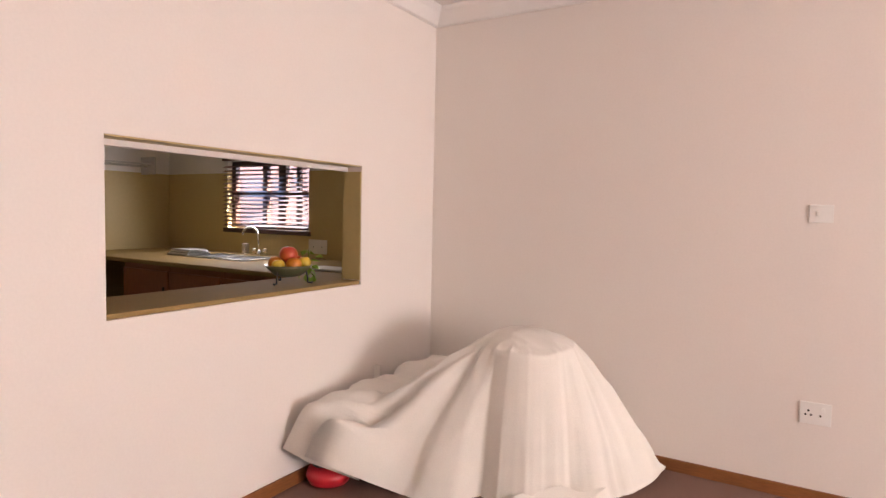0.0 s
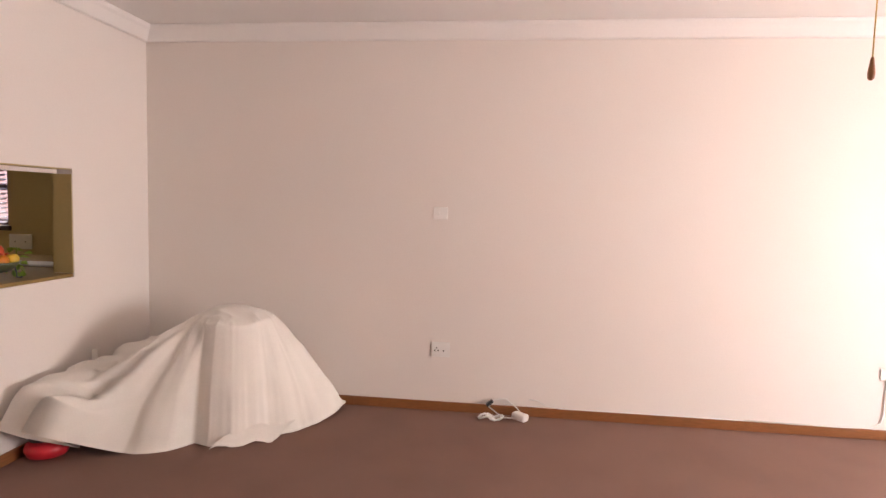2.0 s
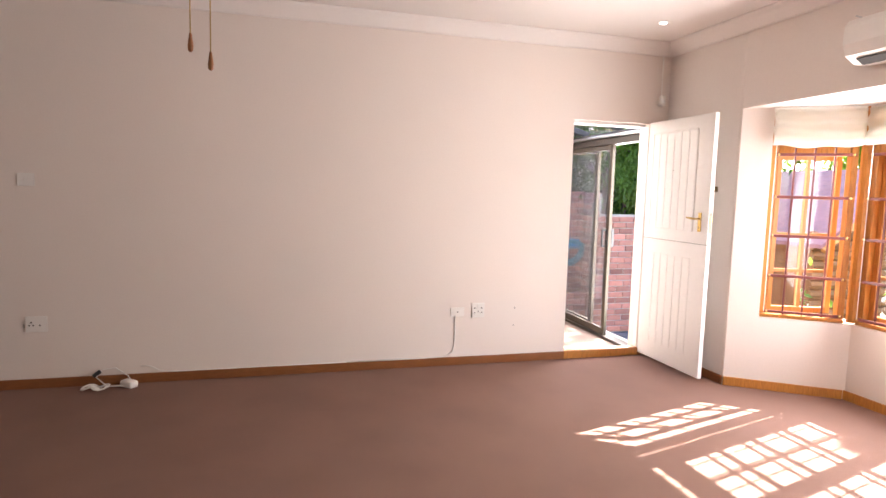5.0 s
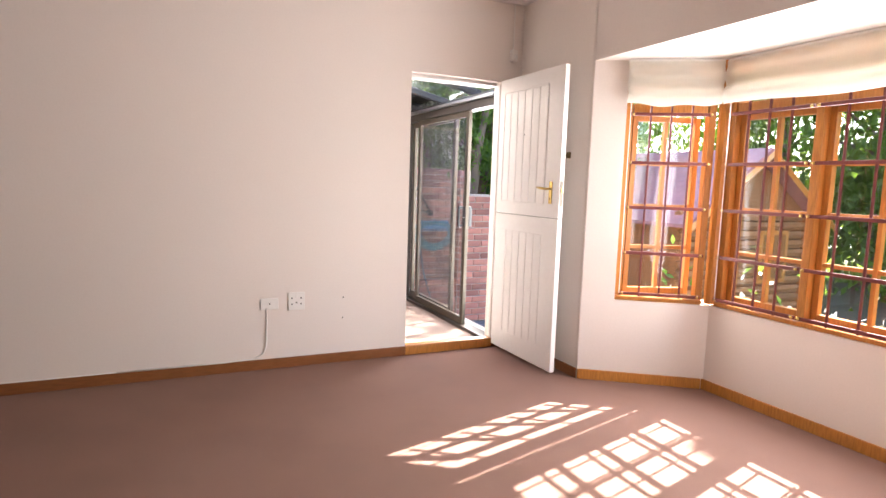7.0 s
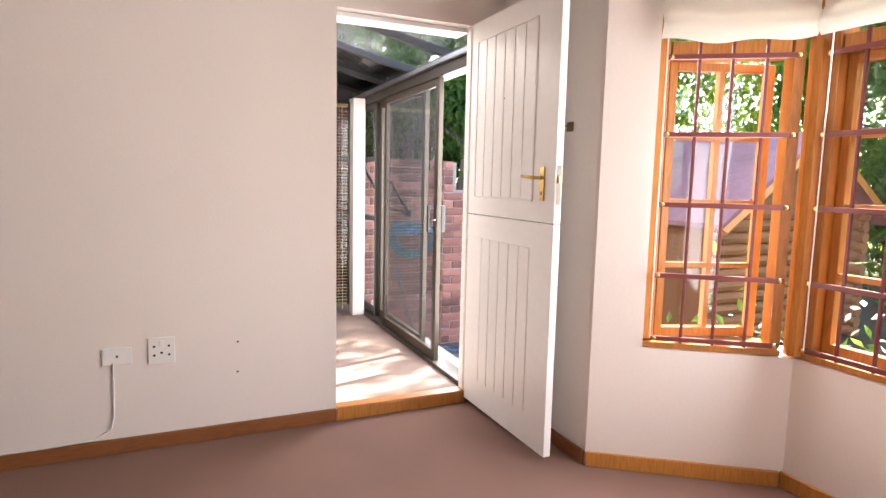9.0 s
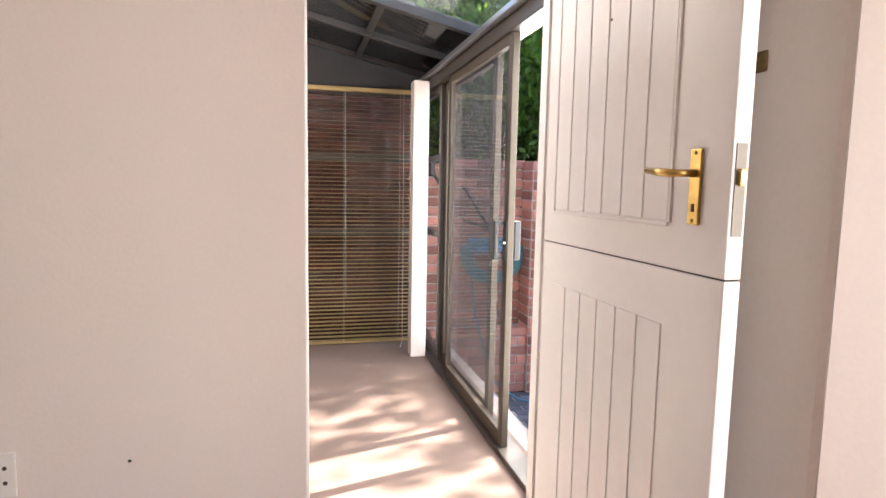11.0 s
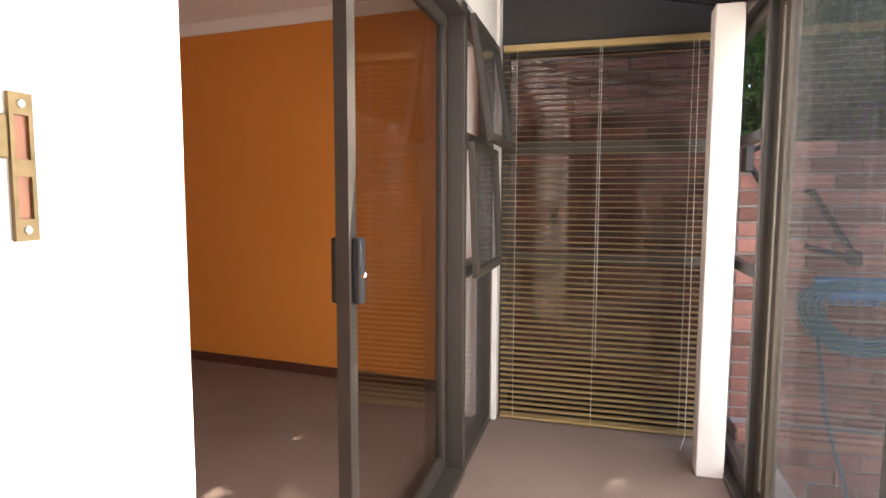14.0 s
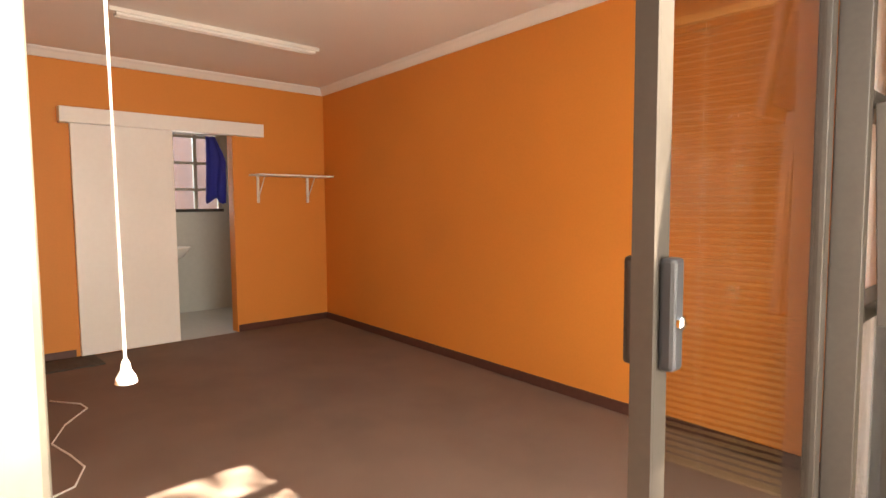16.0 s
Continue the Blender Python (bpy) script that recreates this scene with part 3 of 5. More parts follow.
glazed_leaf(door_r, RX + 0.035, 1.30, 2.40, ZS + 0.03, 1.93, M_DUSTY, material=M_BRONZE_L, fw=0.06)
leaf = glazed_leaf(door_r, RX - 0.01, 0.945, 2.13, ZS + 0.03, 1.93, M_STREAK, material=M_BRONZE_L, fw=0.05)
part("rubber_seal", box(RX - 0.0295, RX - 0.028, 0.995, 1.001, ZS + 0.10, 1.88), M_BLACK, leaf)
bm = bmesh.new()
add_box(bm, RX - 0.034, RX - 0.0275, 0.948, 0.992, 0.865, 1.055, bevel=0.003)
add_box(bm, RX - 0.075, RX - 0.034, 0.975, 0.992, 0.865, 0.885, bevel=0.004)
add_box(bm, RX - 0.075, RX - 0.034, 0.975, 0.992, 1.035, 1.055, bevel=0.004)
add_box(bm, RX - 0.085, RX - 0.068, 0.972, 0.995, 0.865, 1.055, bevel=0.005)
hd = part("handle", bm, M_BLACK, leaf)
part("lock", lathe([(0.008, 0), (0.008, 0.006), (0.004, 0.009)], pose(RX - 0.034, 0.96, 0.95, 0, -90, 0), 12), M_CHROME, hd)
part("handle", box(RX + 0.0075, RX + 0.045, 0.95, 0.99, 0.865, 1.055, bevel=0.008), M_BLACK, leaf)
glazed_leaf(door_r, RX + 0.01, 2.42, 3.08, ZS + 0.03, 1.93, M_GLASS, name="fixed_light")
part("transom", box(RX - 0.01, RX + 0.03, 2.46, 3.04, 0.84, 0.88), M_BRONZE, door_r)
part("transom", box(RX - 0.01, RX + 0.03, 2.46, 3.04, 1.40, 1.44), M_BRONZE, door_r)
solid("pillar", box(6.965, 7.083, 2.64, 2.76, ZS, 1.985, bevel=0.006), M_WALL, "white plastered square post beside the blind", "pillar")

# end window
win_e = thing("window_5", 6.5, EY + 0.1, ZS, "bronze framed end window behind a venetian blind", "window", kind="structure")
part("window_frame", box(5.966, 6.01, EY + 0.06, EY + 0.11, ZS, 1.99, bevel=0.004), M_BRONZE, win_e)
part("window_frame", box(7.06, 7.11, EY + 0.06, EY + 0.11, ZS, 1.99, bevel=0.004), M_BRONZE, win_e)
for z0, z1 in ((ZS, ZS + 0.05), (0.80, 0.86), (1.40, 1.47), (1.93, 2.0)):
    part("transom", box(6.01, 7.06, EY + 0.06, EY + 0.11, z0, z1, bevel=0.004), M_BRONZE, win_e)
for z0, z1 in ((ZS + 0.05, 0.80), (0.86, 1.40), (1.47, 1.93)):
    p = part("pane", box(6.01, 7.06, EY + 0.083, EY + 0.087, z0, z1), M_DIMGL, win_e)
    p.visible_shadow = False

# sunroom roof: dark bars and glass, falling towards the yard
roof = thing("roof", 6.5, 1.7, 2.06, "lean-to roof of dark bars and weathered glass", "roof", kind="structure")
SLOPE = math.degrees(math.atan2(0.28, 1.25))
RM = pose(7.18, 0, 2.07, 0, SLOPE, 0)
for y in (0.24, 0.98, 1.68, 2.38, 3.08):
    part("roof_bar", box(-1.29, 0.04, y - 0.025, y + 0.025, 0.0, 0.06, RM, 0.004), M_ROOFBAR, roof)
part("roof_bar", box(-0.62, -0.58, 1.70, 3.06, 0.005, 0.05, RM), M_ROOFBAR, roof)
for i, (a, b) in enumerate(((0.265, 0.955), (1.005, 1.655), (1.705, 2.355), (2.405, 3.055))):
    p = part("pane", box(-1.27, 0.06, a, b, 0.04, 0.046, RM), M_ROOFGL if i < 2 else M_ROOFGL_DK, roof)
    p.visible_shadow = i >= 3
part("end_board", box(5.966, 7.1, EY + 0.055, EY + 0.115, 2.0, 2.5), M_ROOFBAR, roof)

# venetian blind
bl = thing("venetian_blind", 6.49, EY, ZS, "olive-gold aluminium venetian blind let down to the floor", "blind")
BX0, BX1 = 5.985, 7.03
part("headrail", box(BX0, BX1, EY - 0.02, EY + 0.025, 1.945, 1.98, bevel=0.004), M_SLAT, bl, "yellowish metal headrail")
bm = bmesh.new()
prof = [(-0.017, 0.0), (-0.008, 0.0022), (0.0, 0.003), (0.008, 0.0022), (0.017, 0.0)]
vv = [[bm.verts.new((x, u, w)) for u, w in prof] for x in (BX0 - 6.49, BX1 - 6.49)]
for i in range(4):
    bm.faces.new((vv[0][i], vv[0][i + 1], vv[1][i + 1], vv[1][i]))
slat_me = to_mesh("slat", bm, M_SLAT)
NSL = 63
for i in range(NSL):
    z = ZS + 0.035 + i * (1.935 - ZS - 0.035) / NSL
    o = new("slat", slat_me)
    o.parent = bl
    o.location = (0, 0, z - ZS)
    o.rotation_euler = (radians(9 + 2.5 * math.sin(i * 1.7)), 0, radians(0.08 * math.sin(i * 2.3)))
part("bottom_rail", box(BX0, BX1, EY - 0.014, EY + 0.014, ZS + 0.008, ZS + 0.024, bevel=0.003), M_SLAT, bl)
for x in (6.06, 6.49, 6.94):
    part("ladder_cord", tube([(x, EY - 0.019, 1.95), (x, EY - 0.019, ZS + 0.02)], 0.0011, 6), M_BLINDCLOTH, bl)
part("pull_cord", tube([(6.965, EY - 0.03, 1.95), (6.972, EY - 0.03, 0.6), (6.97, EY - 0.05, ZS + 0.02), (6.93, EY - 0.2, ZS + 0.01)], 0.002, 6), M_BLINDCLOTH, bl)
part("tilt_wand", tube([(6.50, EY - 0.025, 1.94), (6.505, EY - 0.03, 0.3)], 0.0015, 6), M_BLINDCLOTH, bl)

# ---- stable door ----
door = thing("door_1", DX1, -0.02, 0.02, "white painted wooden stable door standing open against the wall", "door", kind="structure")
DM = pose(DX1 - 0.002, -0.005, 0, 0, 0, -89.6)       # local x along the leaf from the hinge, y towards its room-side back
LW, LT = 0.785, 0.036


def leaf_half(name, z0, z1, pz0, pz1, grooves):
    bm = bmesh.new()
    add_box(bm, 0, LW, 0, LT, z0, z1, DM, 0.003)
    half = part(name, bm, M_DOOR, door)
    px0, px1 = 0.075, LW - 0.17
    bm = bmesh.new()
    for a in () if pz0 < 1.0 else ((px0, px1, pz0 - 0.008, pz0), (px0, px1, pz1, pz1 + 0.008), (px0 - 0.008, px0, pz0, pz1), (px1, px1 + 0.008, pz0, pz1)):
        add_box(bm, a[0], a[1], -0.005, 0.0005, a[2], a[3], DM, 0.0015)
    if pz0 > 1.0:
        part("moulding", bm, M_DOOR, half)
    n = grooves
    for i in range(n):
        xa = px0 + (px1 - px0) * i / n
        xb = px0 + (px1 - px0) * (i + 1) / n
        part("board", box(xa + 0.004, xb - 0.004, -0.003, 0.0005, pz0 + 0.004, pz1 - 0.004, DM, 0.0012), M_DOOR, half)
    return half


ZSPL = 1.055
up = leaf_half("upper_leaf", ZSPL + 0.0015, 2.035, 1.15, 1.93, 6)
lowr = leaf_half("lower_leaf", 0.03, ZSPL - 0.0015, 0.17, 0.94, 6)
# Dark strip laid in the split to paint the shade between the leaves.
part("draught_seal", box(0.002, LW - 0.002, 0.004, LT - 0.004, ZSPL - 0.0015, ZSPL + 0.0015, DM), M_DARK, lowr)
plate = part("handle_plate", box(LW - 0.107, LW - 0.073, -0.006, 0, 1.15, 1.295, DM, 0.003), M_BRASS, door, "worn brass handle plate")
part("handle", tube([DM @ Vector(p) for p in ((LW - 0.09, -0.006, 1.248), (LW - 0.09, -0.042, 1.248), (LW - 0.10, -0.050, 1.248), (LW - 0.14, -0.050, 1.251), (LW - 0.185, -0.048, 1.255))],
                    [0.008, 0.007, 0.008, 0.0082, 0.006], 10), M_BRASS, door, "brass lever handle", True)
part("lock_case", box(LW, LW + 0.002, 0.007, 0.029, 1.135, 1.30, DM), M_PALE, up, "steel lock face plate")
part("latch", box(LW + 0.002, LW + 0.010, 0.011, 0.025, 1.225, 1.255, DM, 0.002), M_BRASS, up)
part("keyhole", box(LW - 0.094, LW - 0.086, -0.0075, -0.006, 1.175, 1.19, DM), M_DARK, up)
for z in (1.158, 1.287):
    part("screw", lathe([(0.004, 0), (0.003, 0.0015), (0.001, 0.002)], DM @ pose(LW - 0.09, -0.006, z, 90, 0, 0), 8), M_TARNISH, plate)
part("peephole", lathe([(0.006, 0), (0.006, 0.002), (0.002, 0.003)], DM @ pose(LW * 0.45, -0.0005, 1.62, 90, 0, 0), 10), M_DARK, up)
for z in (0.2, 0.85, 1.2, 1.85):
    part("hinge", tube([DM @ Vector((-0.004, 0.02, z)), DM @ Vector((-0.004, 0.02, z + 0.09))], 0.007, 8), M_BRASS, door)
frame_d = thing("door_frame", DX0, 0.1, 0.07, "white painted door frame with a brass strike plate", "door frame", kind="structure")
part("jamb", box(DX0, DX0 + 0.010, 0.085, 0.178, ZS + 0.002, DTOP - 0.024, bevel=0.002), M_DOOR, frame_d)
part("jamb", box(DX1 - 0.006, DX1 - 0.001, 0.005, 0.055, ZS + 0.002, DTOP - 0.024, bevel=0.002), M_DOOR, frame_d)
part("head", box(DX0, DX1, 0.06, 0.19, DTOP - 0.024, DTOP - 0.002, bevel=0.002), M_DOOR, frame_d)
SY, SZ = 0.155, 1.140
FX1 = DX0 + 0.010
bm = bmesh.new()
add_box(bm, FX1, FX1 + 0.003, SY, SY + 0.003, SZ, SZ + 0.094)
add_box(bm, FX1, FX1 + 0.003, SY + 0.013, SY + 0.016, SZ, SZ + 0.094)
for z0, z1 in ((0, 0.014), (0.041, 0.052), (0.080, 0.094)):
    add_box(bm, FX1, FX1 + 0.003, SY + 0.003, SY + 0.013, SZ + z0, SZ + z1)
add_box(bm, FX1 - 0.003, FX1 + 0.0025, SY - 0.014, SY, SZ + 0.052, SZ + 0.080, bevel=0.002)
sp = part("strike_plate", bm, M_TARNISH, frame_d, "tarnished brass strike plate")
part("recess", box(FX1 - 0.0005, FX1 + 0.0008, SY + 0.003, SY + 0.013, SZ + 0.014, SZ + 0.080), M_KWOOD, sp)
for z in (0.007, 0.087):
    part("screw", lathe([(0.003, 0), (0.0025, 0.0012), (0.001, 0.0015)], pose(FX1 + 0.003, SY + 0.008, SZ + z, 0, 90, 0), 8), M_STEEL, sp)
stop = thing("door_holder", 7.045, -0.645, 1.475, "small tarnished brass hook plate and chain on the wall", "door holder")
part("bracket", box(7.041, 7.049, -0.667, -0.625, 1.455, 1.497, bevel=0.003), M_TARNISH, stop)
part("hook", tube([(7.041, -0.646, 1.48), (7.015, -0.646, 1.478), (7.005, -0.646, 1.49)], 0.004, 6), M_TARNISH, stop)
for k in range(5):
    part("link", tube([(7.005 - k * 0.016 + 0.010 * math.cos(a), -0.646 + 0.004 * math.sin(a) * (k % 2), 1.476 - 0.002 * k + 0.004 * math.sin(a) * (1 - k % 2)) for a in [i * math.pi / 4 for i in range(9)]], 0.0018, 5), M_STEEL, stop)

# ---- wall fittings ----


def socket_plate(name, x, z, w, h, label, holes=(), rocker=None):
    t = thing(name, x, -0.001, z, label, "socket" if holes else "switch")
    part("plate", box(x - w / 2, x + w / 2, -0.009, -0.001, z - h / 2, z + h / 2, bevel=0.0025), M_WHITE, t)
    for dx, dz in holes:
        part("pin_hole", lathe([(0.0055, 0), (0.0055, 0.0012), (0.002, 0.0014)], pose(x + dx, -0.009, z + dz, 90, 0, 0), 10), M_DARK, t)
    if rocker:
        for dx, dz in rocker:
            part("rocker", box(x + dx - 0.008, x + dx + 0.008, -0.014, -0.0085, z + dz - 0.012, z + dz + 0.012, bevel=0.002), M_WHITE, t)
    return t


socket_plate("wall_switch", 2.20, 1.413, 0.10, 0.085, "white square light switch on the wall", rocker=[(-0.012, 0)])
socket_plate("wall_socket", 2.225, 0.444, 0.13, 0.108, "white square double power socket on the wall", [(-0.03, 0.012), (-0.042, -0.008), (-0.018, -0.008), (0.02, -0.008)], [(0.03, 0.02)])
socket_plate("telephone_socket", 5.19, 0.437, 0.115, 0.075, "white telephone socket with a cable going down", [(0.0, 0.0)])
socket_plate("wall_socket", 5.365, 0.447, 0.108, 0.12, "white square power socket beside the telephone point", [(-0.03, 0.02), (-0.03, -0.02), (0.0, -0.01), (0.03, 0.02), (0.03, -0.02)], [(-0.0, 0.035)])
cb = thing("telephone_cable", 5.16, -0.01, 0.07, "grey cable running down the wall to the skirting", "cable")
part("cord", tube([(5.172, -0.006, 0.41), (5.172, -0.007, 0.3), (5.17, -0.007, 0.17), (5.155, -0.008, 0.11), (5.10, -0.012, 0.078), (4.9, -0.014, 0.071), (4.3, -0.013, 0.0715)], 0.005, 6), M_WHITE, cb, smooth=True)
for x, z in ((5.684, 0.311), (5.687, 0.455)):
    t = thing("wall_plug", x, -0.001, z, "small dark screw hole plug in the wall", "screw plug", "plugs in the wall")
    part("plug", lathe([(0.005, 0), (0.004, 0.002), (0.001, 0.003)], pose(x, -0.0005, z, 90, 0, 0), 8), M_DARK, t)
pir = thing("alarm_sensor", 6.96, -0.01, 2.18, "white infrared alarm sensor in the corner", "sensor")
part("housing", box(6.935, 6.985, -0.05, -0.001, 2.18, 2.27, bevel=0.012), M_WHITE, pir)
part("lens", lathe([(0.001, 0), (0.016, 0.0), (0.014, 0.006), (0.005, 0.01)], pose(6.96, -0.049, 2.215, 90, 0, 0), 12), M_CERAMIC, pir)
part("wire", tube([(6.965, -0.006, 2.27), (6.966, -0.006, 2.45), (6.965, -0.006, 2.6)], 0.006, 6), M_WHITE, pir)
dl = thing("downlight", 6.56, -0.55, CEIL - 0.012, "small round recessed downlight in the ceiling", "downlight")
part("ring", lathe([(0.028, -0.004), (0.045, -0.008), (0.048, -0.002), (0.048, 0.0)], Matrix.Translation((6.56, -0.55, CEIL)), 24), M_WHITE, dl)
part("bulb", lathe([(0.001, -0.002), (0.026, -0.003), (0.027, 0.0)], Matrix.Translation((6.56, -0.55, CEIL - 0.007)), 16), M_LAMP, dl)

# air conditioner
ac = thing("air_conditioner", 6.95, -2.15, 2.18, "white split air conditioner above the bay window", "air conditioner")
bm = prism([(0.0, 0.0), (0.10, 0.0), (0.17, 0.04), (0.195, 0.10), (0.19, 0.20), (0.16, 0.235), (0.0, 0.24)], 0, 0.86,
           Matrix.Translation((7.047, -1.79, 2.18)) @ Matrix(((-1, 0, 0, 0), (0, 0, -1, 0), (0, 1, 0, 0), (0, 0, 0, 1))))
part("body", bm, M_WHITE, ac)
part("louvre", box(6.895, 6.965, -2.61, -1.83, 2.182, 2.190, pose(6.93, 0, 2.19, 0, 28, 0) @ Matrix.Translation((-6.93, 0, -2.178)), 0.002), M_WHITE, ac)
part("slot", box(6.90, 6.96, -2.60, -1.84, 2.185, 2.19, pose(6.93, 0, 2.19, 0, 28, 0) @ Matrix.Translation((-6.93, 0, -2.192))), M_DARK, ac)
br = thing("wall_bracket", 7.03, -1.75, 2.44, "small steel bracket high on the wall", "bracket")
part("plate", box(7.035, 7.049, -1.80, -1.70, 2.445, 2.455), M_STEEL, br)
part("arm", tube([(7.04, -1.77, 2.42), (7.0, -1.77, 2.45), (7.0, -1.73, 2.47)], 0.005, 6), M_STEEL, br)

# ceiling fan
FX, FY = 3.62, -2.55
fan = thing("ceiling_fan", FX, FY, 2.3, "brass ceiling fan with wooden pull toggles", "ceiling fan")
part("canopy", lathe([(0.02, -0.07), (0.05, -0.05), (0.07, -0.01), (0.07, -0.001)], Matrix.Translation((FX, FY, CEIL))), M_FAN, fan, smooth=True)
part("rod", tube([(FX, FY, CEIL - 0.06), (FX, FY, 2.5)], 0.012), M_FAN, fan)
part("motor", lathe([(0.02, 2.33), (0.06, 2.34), (0.11, 2.38), (0.12, 2.43), (0.09, 2.48), (0.02, 2.5)], Matrix.Translation((FX, FY, 0))), M_FAN, fan, smooth=True)
for k in range(4):
    a = 58 + 90 * k
    m = pose(FX, FY, 2.385, 0, 0, a)
    part("blade_iron", box(0.10, 0.22, -0.02, 0.02, -0.006, 0.0, m), M_FAN, fan)
    bm = prism([(0.20, -0.05), (0.30, -0.062), (0.86, -0.068), (0.90, -0.05), (0.91, 0.0), (0.90, 0.05), (0.86, 0.068), (0.30, 0.062), (0.20, 0.05)], 0.0, 0.008, m @ pose(0, 0, 0, 10, 0, 0))
    part("blade", bm, M_FAN, fan)
for x, y, z in ((3.557, -2.507, 1.808), (3.614, -2.512, 1.757)):
    c = part("pull_chain", tube([(x, y, 2.34), (x, y, z + 0.05)], 0.0018, 5), M_BRASS, fan)
    part("toggle", lathe([(0.003, -0.003), (0.0075, 0.002), (0.0085, 0.016), (0.006, 0.034), (0.004, 0.05), (0.002, 0.053)], Matrix.Translation((x, y, z)), 12), M_WOODKNOB, c, "turned wooden toggle", True)

# adapter and leads on the carpet
ad = thing("power_adapter", 2.80, -0.10, 0.0, "white power adapter lying on the carpet", "adapter")
part("body", box(-0.055, 0.055, -0.033, 0.033, 0, 0.05, pose(2.80, -0.10, 0.002, 0, 0, -38), 0.013), M_WHITE, ad, smooth=True)
wl = thing("white_cable", 2.6, -0.1, 0.0, "tangled white cable with a dark plug against the skirting", "cable")
pts = [(2.78, -0.12, 0.02)]
for i in range(60):
    a = i * 0.42
    r = 0.055 + 0.02 * math.sin(i * 0.9)
    pts.append((2.60 + r * math.cos(a) * 1.2, -0.13 + r * math.sin(a) * 0.6, 0.012 + 0.012 * (1 + math.sin(i * 1.3))))
pts += [(2.58, -0.03, 0.06), (2.62, -0.02, 0.11), (2.70, -0.02, 0.12), (2.78, -0.03, 0.06), (2.80, -0.06, 0.045)]
part("cord", tube(pts, 0.0042, 6), M_WHITE, wl, smooth=True)
part("cord", tube([(2.86, -0.018, 0.125), (2.92, -0.016, 0.12), (2.98, -0.02, 0.085), (3.08, -0.022, 0.074), (3.6, -0.012, 0.072), (4.6, -0.012, 0.0715)], 0.0038, 6), M_WHITE, wl, smooth=True)
part("plug", box(-0.028, 0.028, -0.012, 0.012, -0.012, 0.012, pose(2.585, -0.035, 0.088, 0, -35, 20), 0.004), M_BLACK, wl, "dark plug")

# ---- draped dust sheet ----
PX, PY = 0.92, -0.52
EDGE = [(1.57, -0.12, 0.06), (1.50, -0.36, 0.02), (1.41, -0.52, 0.0), (1.25, -0.67, 0.0), (0.97, -0.89, 0.0), (0.845, -0.86, 0.0), (0.74, -1.02, 0.0), (0.50, -1.07, 0.0), (0.36, -1.08, 0.01),
        (0.29, -1.18, 0.09), (0.21, -1.30, 0.20), (0.11, -1.41, 0.26), (0.03, -1.38, 0.22), (0.03, -0.6, 0.3), (0.035, -0.2, 0.36), (0.2, -0.04, 0.38), (0.7, -0.035, 0.3), (1.2, -0.035, 0.2), (1.48, -0.04, 0.05)]
EANG = [(math.atan2(y - PY, x - PX), math.hypot(x - PX, y - PY), z) for x, y, z in EDGE]


def edge_at(a):
    ks = sorted(EANG)
    ks = [(ks[-1][0] - 2 * math.pi, *ks[-1][1:])] + ks + [(ks[0][0] + 2 * math.pi, *ks[0][1:])]
    for p, q in zip(ks, ks[1:]):
        if p[0] <= a <= q[0]:
            f = (a - p[0]) / (q[0] - p[0])
            return p[1] + (q[1] - p[1]) * f, p[2] + (q[2] - p[2]) * f
    return ks[0][1:]


def sheet_height(x, y, s, a, r_edge, z_edge):
    d = math.hypot(x - PX, y - PY)
    # table-like hump under the cloth, and a lower bundle reaching along the hatch wall
    hump = 0.785 - 0.06 * (d / 0.25) ** 2 if d < 0.25 else 0.725 * max(0.0, 1 - (d - 0.25) / max(r_edge - 0.25, 0.02)) ** 0.82
    ax, ay, bx, by = 0.13, -1.25, 0.26, -0.38
    u = max(0.0, min(1.0, ((x - ax) * (bx - ax) + (y - ay) * (by - ay)) / ((bx - ax) ** 2 + (by - ay) ** 2)))
    q = math.hypot(x - ax - u * (bx - ax), y - ay - u * (by - ay))
    low = (0.44 + 0.06 * u) * max(0.0, 1 - (max(0.0, q - 0.06) / (0.30 + 0.1 * u)) ** 1.5)
    h = max(hump, low) + 0.03 * math.exp(-((hump - low) / 0.1) ** 2)
    h = max(h, z_edge)
    return h if s < 0.88 else h + (z_edge - h) * ((s - 0.88) / 0.12) ** 1.7


